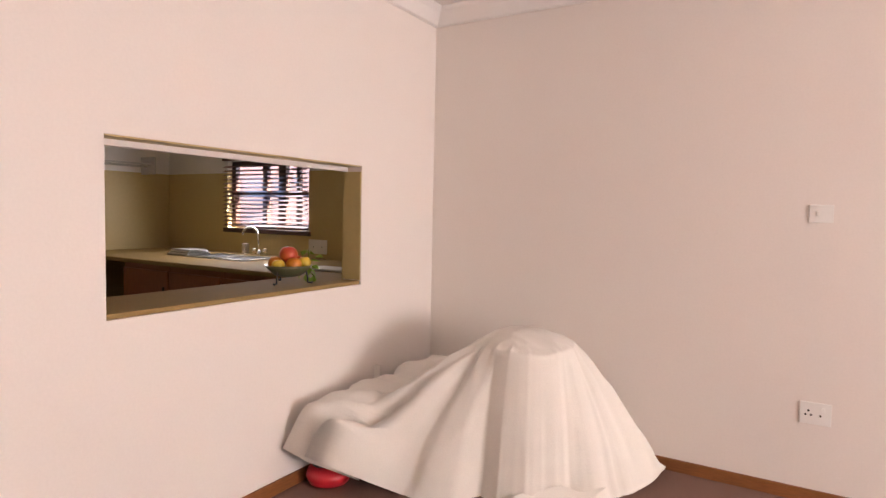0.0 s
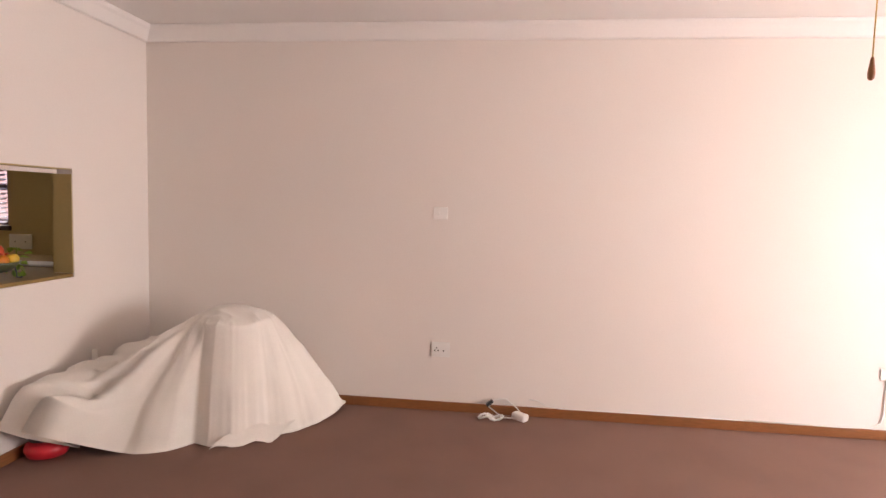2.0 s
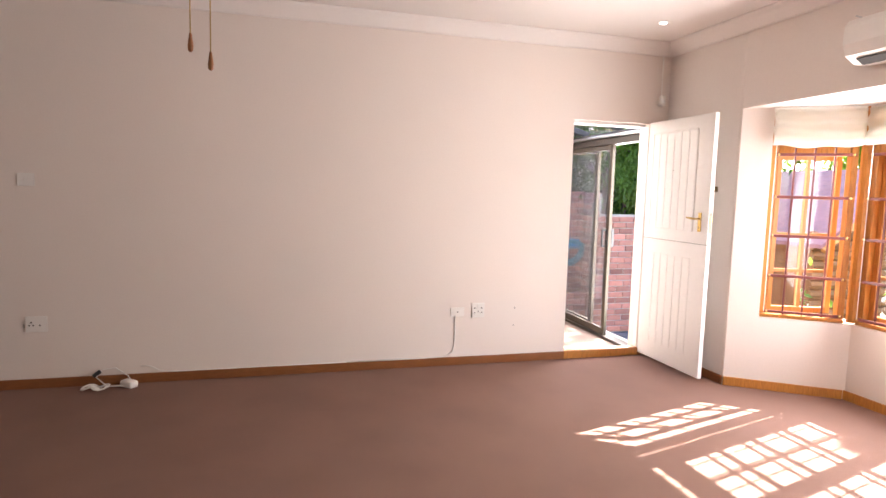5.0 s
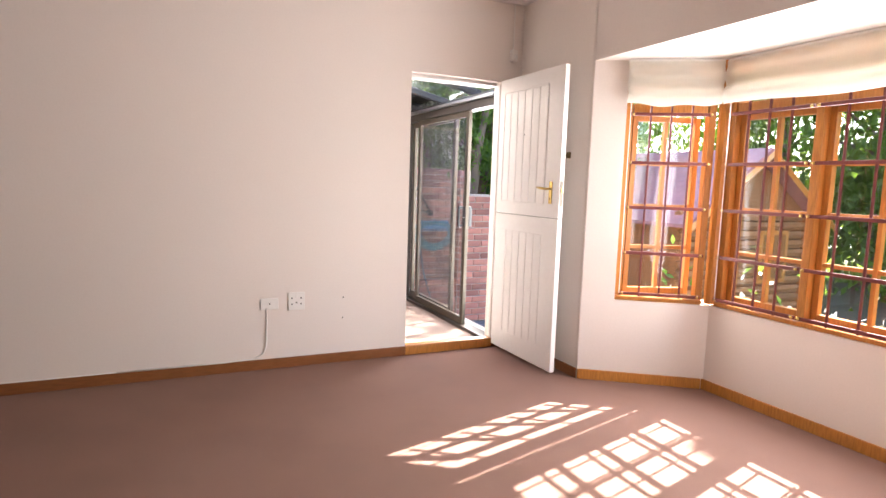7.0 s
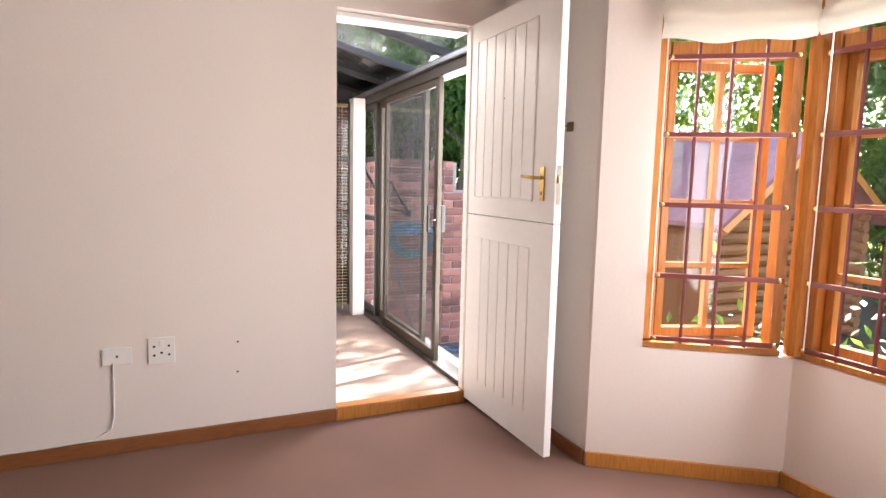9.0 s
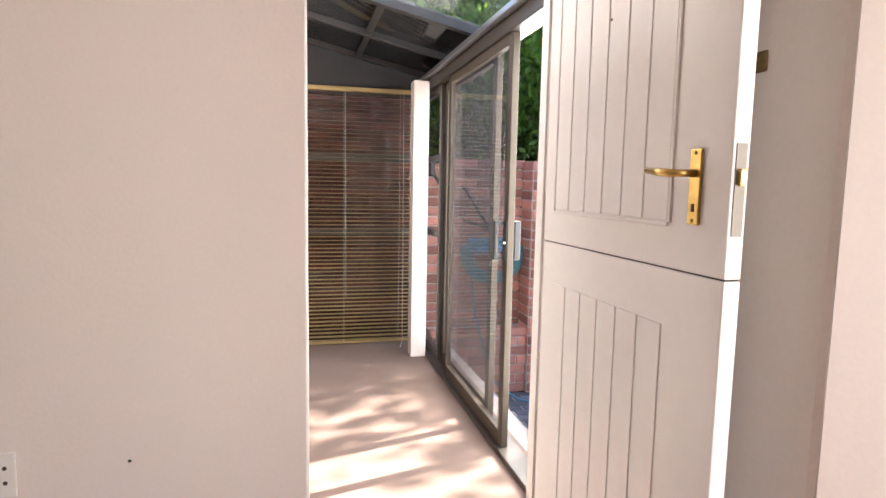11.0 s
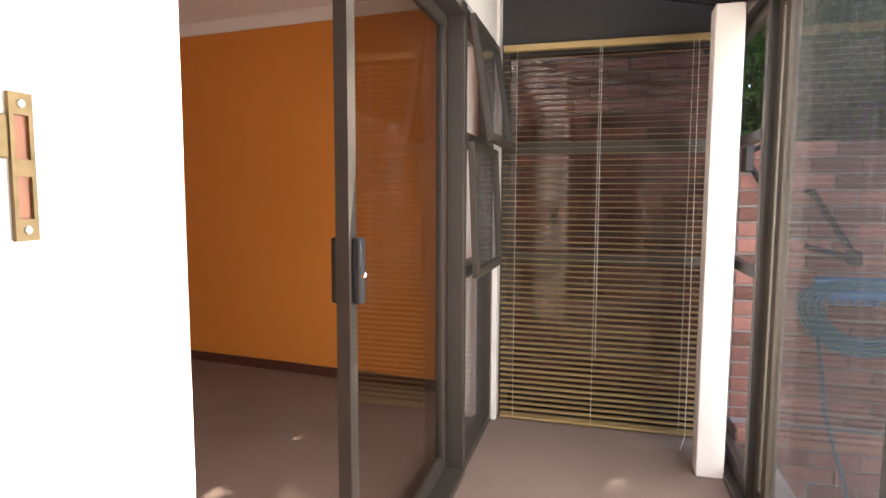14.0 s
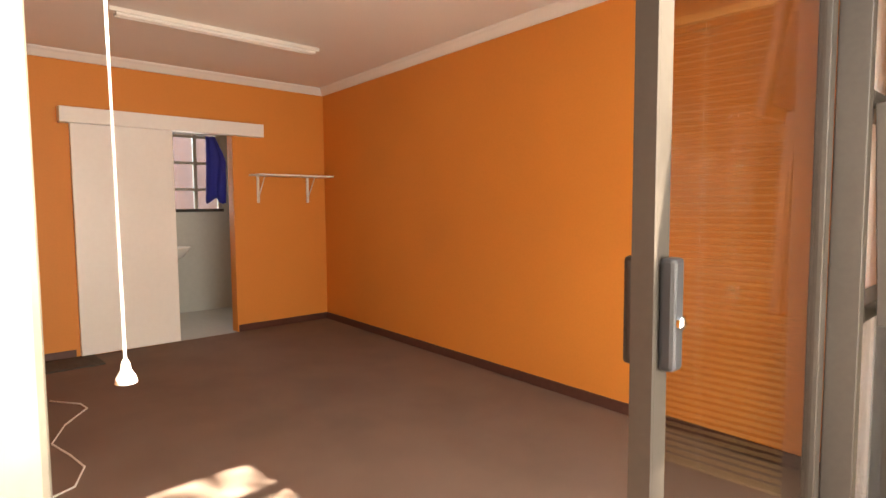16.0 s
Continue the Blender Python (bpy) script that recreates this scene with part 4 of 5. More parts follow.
bm = bmesh.new()
NA, NR = 260, 56
rings = []
for j in range(1, NR + 1):
    s = j / NR
    ring = []
    for i in range(NA):
        a = -math.pi + 2 * math.pi * i / NA
        re, ze = edge_at(a)
        amp = min(1.0, max(0.0, (s * re - 0.2) / 0.35))
        ca, sa = math.cos(a), math.sin(a)
        n1 = noise.noise(Vector((ca * 3.2, sa * 3.2, 0.4 + s * 0.5)))
        n2 = noise.noise(Vector((ca * 7.5, sa * 7.5, 5.0 + s * 1.1)))
        fold = 1.5 * (0.45 - 2.0 * abs(n1)) + 1.1 * (0.35 - 2.0 * abs(n2))
        pleat = 0.6 - 1.7 * abs(math.sin(a * 4.2 + 0.9 + 0.5 * math.sin(a * 3.1) + 0.25 * s)) ** 0.8 if a < 0.1 else 0.0
        ramp = max(0.0, min(1.0, (a + 2.05) / 0.12, (-0.1 - a) / 0.2))
        pleat += ramp * 2.7 * (0.5 - 1.5 * abs(math.sin(a * 6.3 + 0.5 * math.sin(a * 5.0) + 0.5 * s)) ** 0.6)
        fold += 1.1 * pleat
        r = s * re * (1 + 0.06 * amp * fold * min(1.0, 4.0 * (1.06 - s)))
        x, y = PX + r * math.cos(a), PY + r * math.sin(a)
        x = max(x, 0.012)
        y = min(y, -0.02)
        n = noise.noise(Vector((x * 5, y * 5, 1.3))) + 0.6 * (0.3 - abs(noise.noise(Vector((x * 9, y * 9, 4.3))))) * 2
        z = sheet_height(x, y, s, a, re, ze) + amp * 0.075 * fold * (1 - s) + 0.036 * n * (1 - s * s) * min(1.0, s * 1.8)
        ring.append(bm.verts.new((x, y, max(z, 0.004 + ze * 0.9))))
    rings.append(ring)
c = bm.verts.new((PX, PY, 0.785))
for i in range(NA):
    bm.faces.new((c, rings[0][i], rings[0][(i + 1) % NA]))
for r0, r1 in zip(rings, rings[1:]):
    for i in range(NA):
        bm.faces.new((r0[i], r1[i], r1[(i + 1) % NA], r0[(i + 1) % NA]))
sh = thing("dust_sheet", PX, PY, 0.0, "cream canvas dust sheet draped over stored things in the corner", "dust sheet")
part("cloth", bm, M_CLOTH, sh, smooth=True)
bm = bmesh.new()
grid = []
for j in range(5):
    grid.append([bm.verts.new((0.98 + 0.30 * i / 8 + 0.03 * j, -0.93 + 0.17 * i / 8 + 0.03 * j, 0.008 + 0.022 * j + 0.015 * math.sin(i * 1.3 + j))) for i in range(9)])
for p, q in zip(grid, grid[1:]):
    for i in range(8):
        bm.faces.new((p[i], p[i + 1], q[i + 1], q[i]))
part("turned_hem", bm, M_CLOTH, sh, smooth=True)
bag = thing("red_bag", 0.17, -1.0, 0.0, "red rounded bag with a dark top under the dust sheet", "bag")
part("body", lathe([(0.05, 0.0), (0.10, 0.015), (0.115, 0.05), (0.105, 0.08), (0.07, 0.095)], Matrix.Translation((0.135, -1.15, 0.002))), M_RED, bag, smooth=True)
part("top", lathe([(0.06, 0.09), (0.075, 0.11), (0.07, 0.15), (0.03, 0.17)], Matrix.Translation((0.11, -1.15, 0.0))), M_BLACK, bag, "dark green-black top", True)
stk = thing("wooden_stick", 0.06, -0.64, 0.0, "pale wooden stick end rising behind the dust sheet", "stick")
part("shaft", box(0.035, 0.075, -0.66, -0.64, 0.0, 0.485, bevel=0.003), M_CLOTH, stk)

# ---- kitchen behind the hatch ----
KW, KN, KS, KC = -3.84, 0.62, -3.4, 2.5
solid("floor_kitchen", box(KW, -0.13, KS, KN, -0.3, 0.0), M_TILE, "grey kitchen floor", "floor")
solid("ceiling_kitchen", box(KW - 0.15, -0.13, KS, KN + 0.15, KC, KC + 0.1), M_CEIL, "white kitchen ceiling", "ceiling")
KX0, KX1, KZ0, KZ1 = -2.87, -1.74, 1.19, 1.86
bm = bmesh.new()
add_box(bm, KW, KX0, KN, KN + 0.15, 0, 1.74)
add_box(bm, KX1, -0.13, KN, KN + 0.15, 0, 1.74)
add_box(bm, KX0, KX1, KN, KN + 0.15, 0, KZ0)
solid("wall_kitchen_north", bm, M_OLIVE, "olive kitchen wall below a white band", "wall")
bm = bmesh.new()
add_box(bm, KW, KX0, KN + 0.006, KN + 0.15, 1.74, KC)
add_box(bm, KX1, -0.13, KN + 0.006, KN + 0.15, 1.74, KC)
add_box(bm, KX0, KX1, KN + 0.006, KN + 0.15, KZ1, KC)
solid("wall_kitchen_band", bm, M_CEIL, "white upper band of the kitchen wall", "wall")
solid("wall_kitchen_west", box(KW - 0.15, KW, KS, KN + 0.15, 0, 1.74), M_OLIVE, "olive kitchen wall", "wall")
solid("wall_kitchen_west_band", box(KW - 0.15, KW - 0.006, KS, KN + 0.15, 1.74, KC), M_CEIL, "white upper band of the kitchen wall", "wall")
solid("wall_kitchen_south", box(KW - 0.15, -0.13, KS - 0.15, KS, 0, KC), M_OLIVE, "olive kitchen wall", "wall")
solid("wall_kitchen_east", box(-0.15, -0.131, HY1 + 0.01, KN, 0, KC), M_OLIVE, "olive kitchen wall beside the hatch", "wall")
kw = thing("window_6", -2.3, KN + 0.08, KZ0, "dark wooden kitchen window behind a slatted blind", "window", kind="structure")
for x0, x1 in ((KX0, KX0 + 0.06), (-2.42, -2.36), (-2.20, -2.10), (-1.96, -1.92), (KX1 - 0.05, KX1)):
    part("window_frame", box(x0, x1, KN + 0.06, KN + 0.11, KZ0, KZ1, bevel=0.003), M_DKWOOD, kw)
for z0, z1 in ((KZ0, KZ0 + 0.05), (1.50, 1.55), (KZ1 - 0.05, KZ1)):
    part("window_frame", box(KX0 + 0.06, KX1 - 0.05, KN + 0.062, KN + 0.108, z0, z1, bevel=0.003), M_DKWOOD, kw)
p = part("pane", box(KX0 + 0.06, KX1 - 0.05, KN + 0.083, KN + 0.087, KZ0 + 0.05, KZ1 - 0.05), M_GLASS, kw)
p.visible_shadow = False
part("window_sill", box(KX0 - 0.03, KX1 + 0.03, KN - 0.03, KN + 0.06, KZ0 - 0.045, KZ0 - 0.002, bevel=0.004), M_DKWOOD, kw)
kb = thing("kitchen_blind", -2.3, KN - 0.02, KZ0, "dark wooden slatted blind over the kitchen window", "blind")
part("headrail", box(KX0 - 0.02, KX1 + 0.02, KN - 0.05, KN - 0.005, KZ1, KZ1 + 0.04, bevel=0.003), M_DKWOOD, kb)
for i in range(15):
    z = KZ0 + 0.03 + i * (KZ1 - KZ0 - 0.05) / 15
    part("slat", box(KX0 - 0.01, KX1 + 0.01, -0.02, 0.02, -0.0015, 0.0015, pose(0, KN - 0.028, z, 26, 0, 0)), M_KBLIND, kb)
solid("backdrop", box(-10.0, -0.6, 3.9, 3.95, -0.62, 3.6), mat("yard_brick", (0.30, 0.15, 0.11), 0.9, grain=0.3, scale=20, stain=0.3), "reddish yard wall outside the kitchen window", "wall")
CZ = 0.94
ct = thing("worktop", -1.8, 0.1, CZ - 0.04, "olive speckled kitchen worktop along the wall", "worktop")
part("slab", box(KW + 0.001, -0.16, -0.48, KN - 0.001, CZ - 0.035, CZ, bevel=0.008), M_WORKTOP, ct)
part("slab", box(KW + 0.001, KW + 0.62, -1.35, -0.482, CZ - 0.035, CZ, bevel=0.008), M_WORKTOP, ct)
for i, (x0, x1) in enumerate(((-2.95, -2.3), (-2.29, -1.64), (-1.63, -0.98), (-0.97, -0.2))):
    cu = thing("base_cupboard", (x0 + x1) / 2, 0.05, 0, "reddish wooden base cupboard under the worktop", "cupboard", "base cupboards")
    part("body", box(x0, x1, -0.40, KN - 0.01, 0.0, CZ - 0.036), M_KWOOD, cu)
    d = part("door", box(x0 + 0.01, x1 - 0.01, -0.42, -0.402, 0.1, CZ - 0.09, bevel=0.004), M_KWOOD, cu)
    part("handle", box(x1 - 0.06, x1 - 0.045, -0.435, -0.42, 0.62, 0.72, bevel=0.003), M_DKWOOD, d)
fr = thing("under_counter_fridge", KW + 0.33, -0.9, 0, "grey enamel fridge under the worktop", "fridge")
part("body", box(KW + 0.02, KW + 0.60, -1.30, -0.72, 0.01, CZ - 0.05, bevel=0.01), M_FRIDGE, fr)
part("door", box(KW + 0.602, KW + 0.64, -1.30, -0.72, 0.05, CZ - 0.06, bevel=0.01), M_FRIDGE, fr)
sk = thing("sink", -2.25, 0.2, CZ, "stainless steel sink set in the worktop", "sink")
bm = bmesh.new()
for x0, x1 in ((-2.62, -2.24), (-2.20, -1.85)):
    add_box(bm, x0, x1, -0.05, -0.03, CZ + 0.001, CZ + 0.012)
    add_box(bm, x0, x1, 0.33, 0.35, CZ + 0.001, CZ + 0.012)
    add_box(bm, x0, x0 + 0.02, -0.03, 0.33, CZ + 0.001, CZ + 0.012)
    add_box(bm, x1 - 0.02, x1, -0.03, 0.33, CZ + 0.001, CZ + 0.012)
part("rim", bm, M_STEEL, sk)
# Flat dark sheets give the shaded hollows of the bowls by colour.
part("bowl", box(-2.60, -2.26, -0.03, 0.33, CZ + 0.001, CZ + 0.004), M_DARK, sk)
part("bowl", box(-2.18, -1.87, -0.03, 0.33, CZ + 0.001, CZ + 0.004), M_DARK, sk)
tp = thing("tap", -2.2, 0.45, CZ, "chrome swan-neck kitchen mixer tap", "tap")
part("base", lathe([(0.03, 0), (0.03, 0.02), (0.018, 0.05), (0.012, 0.06)], Matrix.Translation((-2.2, 0.45, CZ + 0.001))), M_CHROME, tp, smooth=True)
part("spout", tube([(-2.2, 0.45, CZ + 0.05)] + [(-2.2 - 0.02 - 0.07 + 0.07 * math.cos(a), 0.45 - 0.06 * (1 - math.cos(a)) / 2, CZ + 0.20 + 0.07 * math.sin(a)) for a in [i * math.pi / 8 for i in range(9)]], 0.011, 8), M_CHROME, tp, smooth=True)
for dx in (-0.07, 0.07):
    part("tap_handle", lathe([(0.012, 0), (0.022, 0.02), (0.02, 0.04), (0.005, 0.045)], Matrix.Translation((-2.2 + dx, 0.45, CZ + 0.03)), 10), M_CHROME, tp, smooth=True)
gl = thing("drinking_glass", -2.45, 0.50, CZ, "clear drinking glass beside the tap", "glass")
part("glass_body", lathe([(0.028, 0.0), (0.036, 0.11), (0.034, 0.11), (0.027, 0.006)], Matrix.Translation((-2.45, 0.50, CZ + 0.001))), M_DUSTY, gl, smooth=True)
ds = thing("dish_rack", -2.75, 0.1, CZ, "low rack with folded cloths on the worktop", "dish rack")
for k in range(5):
    part("cloth" if k % 2 else "plate", box(-2.92 + k * 0.02, -2.62 + k * 0.01, -0.02, 0.24 - k * 0.02, CZ + 0.002 + k * 0.012, CZ + 0.012 + k * 0.012, bevel=0.004), M_WHITE if k % 2 else M_FRIDGE, ds)
sw = socket_plate("kitchen_socket", -1.62, 1.05, 0.22, 0.13, "white double power socket above the worktop", [(-0.05, 0), (0.05, 0)])
sw.matrix_world = Matrix.Translation((-1.62, KN - 0.001, 1.05))
jar = thing("white_canister", -0.62, 0.1, CZ, "white upright canister on the worktop", "canister")
part("body", lathe([(0.05, 0.0), (0.055, 0.01), (0.055, 0.24), (0.045, 0.25)], Matrix.Translation((-0.62, 0.1, CZ + 0.001))), M_WHITE, jar, smooth=True)
tr = thing("white_tray", -0.72, -0.08, CZ, "flat white tray on the worktop", "tray")
part("plate", box(-1.0, -0.5, -0.18, 0.02, CZ + 0.001, CZ + 0.018, bevel=0.006), M_WHITE, tr)
rk = thing("hanging_rail", KW + 0.1, -0.3, 1.8, "thin steel rail fixed high on the kitchen wall", "rail")
part("rail", tube([(KW + 0.12, -0.75, 1.80), (KW + 0.12, 0.30, 1.80)], 0.012, 8), M_STEEL, rk)
part("rail", tube([(KW + 0.20, -0.75, 1.82), (KW + 0.20, 0.30, 1.82)], 0.008, 8), M_STEEL, rk)
part("end_plate", box(KW + 0.0, KW + 0.24, 0.30, 0.315, 1.72, 1.90, bevel=0.003), M_STEEL, rk)
ledge = thing("hatch_counter", -0.2, -1.46, HZ0, "olive ledge of the serving hatch", "ledge")
part("slab", box(-0.42, -0.004, HY0 + 0.003, HY1 - 0.003, HZ0 + 0.001, HZ0 + 0.022, bevel=0.004), M_WORKTOP, ledge)
part("support", box(-0.41, -0.134, HY0 + 0.05, HY1 - 0.05, 0.6, HZ0), M_OLIVE, ledge)
hl = thing("hatch_lintel", -0.1, -1.46, HZ1 - 0.03, "pink-beige shutter box under the hatch head", "lintel", kind="structure")
part("rail", box(-0.128, -0.10, HY0 + 0.003, HY1 - 0.003, HZ1 - 0.032, HZ1 - 0.003, bevel=0.003), M_WALL, hl)
part("jamb_lining", box(-0.127, -0.003, HY1 - 0.008, HY1 - 0.001, HZ0 + 0.024, HZ1 - 0.034), M_OLIVE, hl, "olive-brown painted hatch reveal")
part("head_lining", box(-0.099, -0.003, HY0 + 0.004, HY1 - 0.009, HZ1 - 0.007, HZ1 - 0.001), M_OLIVE, hl)
# fruit bowl on its stand
FB = Vector((-0.19, -1.12, HZ0 + 0.024))
bw = thing("fruit_bowl", *FB, "dark bowl of fruit on a wire stand on the hatch ledge", "fruit bowl")
part("bowl", lathe([(0.03, 0.035), (0.07, 0.045), (0.115, 0.085), (0.125, 0.10), (0.118, 0.098), (0.06, 0.06), (0.01, 0.055)], Matrix.Translation(FB)), M_BOWL, bw, smooth=True)
for k in range(3):
    a = math.radians(40 + 120 * k)
    part("foot", tube([FB + Vector((math.cos(a) * r, math.sin(a) * r, z)) for r, z in ((0.09, 0.075), (0.10, 0.03), (0.10, 0.008), (0.12, 0.004), (0.125, 0.012))], 0.0045, 6), M_BLACK, bw, smooth=True)
FR = [(0, 0, 0.155, 0.048, M_APPLE), (-0.06, -0.03, 0.105, 0.042, M_ORANGEF), (0.06, -0.02, 0.105, 0.04, M_ORANGEF), (0.0, -0.07, 0.10, 0.035, M_LEMON), (0.0, 0.06, 0.11, 0.042, M_APPLE),
      (-0.05, 0.055, 0.12, 0.038, M_APPLE), (0.055, 0.06, 0.11, 0.036, M_LEMON), (-0.085, 0.02, 0.11, 0.03, M_LEMON)]
for x, y, z, r, mm in FR:
    ft = thing("fruit", *(FB + Vector((x, y, z - r))), {"red_apple": "ripe red apple in the fruit bowl", "orange_fruit": "small round orange in the fruit bowl", "yellow_fruit": "yellow citrus fruit in the fruit bowl"}[mm.name], "fruit", "fruit in the bowl")
    part("flesh", lathe([(0.002, -r * 0.92)] + [(r * math.cos(a), r * 0.95 * math.sin(a)) for a in [math.radians(d) for d in range(-65, 70, 15)]] + [(0.002, r * 0.86)], Matrix.Translation(FB + Vector((x, y, z))), 16), mm, ft, smooth=True)
rng = random.Random(4)
sp = thing("leaf_sprig", *(FB + Vector((0.0, 0.12, 0.0))), "sprig of green leaves tucked beside the bowl", "sprig")
part("stem", tube([FB + Vector((0.0, 0.13, 0.0)), FB + Vector((0.0, 0.15, 0.08)), FB + Vector((-0.02, 0.17, 0.17))], 0.003, 5), M_LEAF2, sp)
for k in range(14):
    o = FB + Vector((rng.uniform(-0.04, 0.04), 0.14 + rng.uniform(-0.02, 0.04), rng.uniform(0.03, 0.17)))
    m = Matrix.Translation(o) @ pose(0, 0, 0, rng.uniform(-60, 60), rng.uniform(-60, 60), rng.uniform(0, 360))
    bm = bmesh.new()
    vs = [bm.verts.new(m @ Vector(p)) for p in ((0, 0, 0), (0.03, 0.018, 0.004), (0.07, 0.0, -0.006), (0.03, -0.018, 0.004))]
    bm.faces.new(vs[:3])
    bm.faces.new((vs[0], vs[2], vs[3]))
    part("leaf", bm, M_LEAF2, sp)

# ---- orange room fittings ----
sd = thing("door_4", 0.76, 1.93, ZS, "cream painted sliding door hanging from a box rail", "sliding door", kind="structure")
part("panel", box(0.745, 0.785, 1.53, 2.325, ZS + 0.012, 1.84, bevel=0.004), M_DOOR, sd)
part("pelmet", box(0.743, 0.84, 1.45, 3.175, 1.825, 1.95, bevel=0.004), M_DOOR, sd)
shf = thing("wall_shelf", 0.85, 3.5, 1.44, "white wooden shelf on two brackets", "shelf")
part("board", box(0.742, 0.96, 3.05, 3.90, 1.445, 1.463, bevel=0.003), M_DOOR, shf)
for y in (3.14, 3.70):
    b = part("bracket", box(0.742, 0.757, y - 0.012, y + 0.012, 1.18, 1.444), M_WHITE, shf)
    part("strut", tube([(0.75, y, 1.22), (0.90, y, 1.438)], 0.006, 6), M_WHITE, b)
tl = thing("fluorescent_light", 2.2, 2.2, H2 - 0.05, "white twin fluorescent batten on the ceiling", "ceiling light")
part("batten", box(2.12, 2.18, 1.50, 3.0, H2 - 0.03, H2 - 0.002, bevel=0.004), M_WHITE, tl)
for x in (2.13, 2.17):
    part("tube", tube([(x, 1.54, H2 - 0.043), (x, 2.96, H2 - 0.043)], 0.013, 10), M_CERAMIC, tl)
pc = thing("light_pull_cord", 5.42, 0.66, 0.88, "white pull cord with a bell-shaped end", "pull cord")
part("cord", tube([(5.388, 0.668, H2), (5.397, 0.67, 1.6), (5.406, 0.672, 0.92)], 0.0022, 6), M_WHITE, pc)
part("bell", lathe([(0.003, 0.034), (0.006, 0.028), (0.007, 0.019), (0.013, 0.009), (0.015, 0.0), (0.011, -0.001)], Matrix.Translation((5.406, 0.672, 0.893))), M_WHITE, pc, smooth=True)
wr = thing("floor_wire", 2.8, 1.05, ZS, "thin white wire lying on the carpet", "wire")
part("cord", tube([(1.9, 1.12, ZS + 0.004), (2.1, 1.25, ZS + 0.004), (2.22, 1.26, ZS + 0.004), (2.45, 1.10, ZS + 0.004), (2.72, 0.99, ZS + 0.004), (2.95, 1.03, ZS + 0.004), (3.15, 1.05, ZS + 0.004), (3.35, 0.97, ZS + 0.004), (3.4, 0.87, ZS + 0.004), (3.6, 0.8, ZS + 0.004)], 0.005, 6), M_WHITE, wr, smooth=True)
mt = thing("door_mat", 0.95, 1.35, ZS, "dark worn mat on the carpet by the wall", "mat")
part("surface", box(0.77, 1.15, 1.0, 1.62, ZS + 0.001, ZS + 0.014, bevel=0.005), mat("dark_mat", (0.09, 0.075, 0.065), 0.95, grain=0.7, scale=60, stain=0.5, stain_scale=8, bump=0.8), mt)

# washroom
WX = -0.75
solid("floor_washroom", box(WX, 0.74, 1.9, 3.6, -0.4, ZS), M_TILE, "grey washroom floor", "floor")
solid("ceiling_washroom", box(WX, 0.62, 1.9, 3.6, 2.3, 2.4), M_CEIL, "white washroom ceiling", "ceiling")
solid("wall_washroom_south", box(WX, 0.62, 1.8, 1.9, -0.3, 2.4), M_TILE, "grey tiled washroom wall", "wall")
solid("wall_washroom_north", box(WX, 0.62, 3.5, 3.6, -0.3, 2.4), M_TILE, "grey tiled washroom wall", "wall")
bm = bmesh.new()
add_box(bm, WX - 0.15, WX, 1.8, 3.6, -0.3, 1.10)
add_box(bm, WX - 0.15, WX, 1.8, 2.25, 1.10, 2.4)
add_box(bm, WX - 0.15, WX, 3.4, 3.6, 1.10, 2.4)
add_box(bm, WX - 0.15, WX, 2.25, 3.4, 2.0, 2.4)
solid("wall_washroom_west", bm, M_TILE, "tiled washroom wall with a window", "wall")
ww = thing("window_7", WX - 0.05, 2.8, 1.10, "grey steel washroom window with small panes", "window", kind="structure")
part("window_sill", box(WX - 0.10, WX + 0.04, 2.25, 3.4, 1.085, 1.12, bevel=0.004), M_DARK, ww)
for y in (2.27, 2.55, 2.83, 3.1, 3.38):
    part("window_frame", box(WX - 0.07, WX - 0.03, y - 0.02, y + 0.02, 1.12, 2.0), M_FRIDGE, ww)
for z in (1.35, 1.66, 1.97):
    part("window_frame", box(WX - 0.068, WX - 0.032, 2.25, 3.4, z - 0.015, z + 0.015), M_FRIDGE, ww)
p = part("pane", box(WX - 0.052, WX - 0.048, 2.25, 3.4, 1.12, 2.0), M_DUSTY, ww)
p.visible_shadow = False
bs = thing("washbasin", WX + 0.25, 2.65, ZS, "white ceramic pedestal washbasin", "washbasin")
part("basin", lathe([(0.06, 0.62), (0.16, 0.68), (0.23, 0.77), (0.24, 0.80), (0.21, 0.795), (0.12, 0.74), (0.01, 0.72)], Matrix.Translation((WX + 0.27, 2.62, ZS)) @ Matrix.Diagonal((0.9, 1.15, 1, 1))), M_CERAMIC, bs, smooth=True)
part("pedestal", lathe([(0.11, 0.0), (0.085, 0.1), (0.07, 0.4), (0.09, 0.64)], Matrix.Translation((WX + 0.22, 2.62, ZS + 0.002))), M_CERAMIC, bs, smooth=True)
part("tap", tube([(WX + 0.08, 2.62, ZS + 0.80), (WX + 0.08, 2.62, ZS + 0.88), (WX + 0.18, 2.62, ZS + 0.89)], 0.012, 8), M_CHROME, bs)
bm = bmesh.new()
grid = []
for j in range(12):
    f = j / 11
    grid.append([bm.verts.new((0.60 + 0.03 * math.sin(i * 1.5 + f * 2), 2.66 + (0.10 + 0.10 * min(1, f * 3)) * i / 8 + 0.03 * (1 - f), 1.82 - 0.62 * f - 0.03 * math.sin(i * 1.1) * f)) for i in range(9)])
for a, b in zip(grid, grid[1:]):
    for i in range(8):
        bm.faces.new((a[i], a[i + 1], b[i + 1], b[i]))
bmesh.ops.solidify(bm, geom=bm.faces[:], thickness=0.015)
tw = thing("hanging_towel", 0.60, 2.75, 1.2, "dark blue cloth hanging in the washroom doorway", "towel")
part("cloth", bm, M_NAVY, tw, smooth=True)
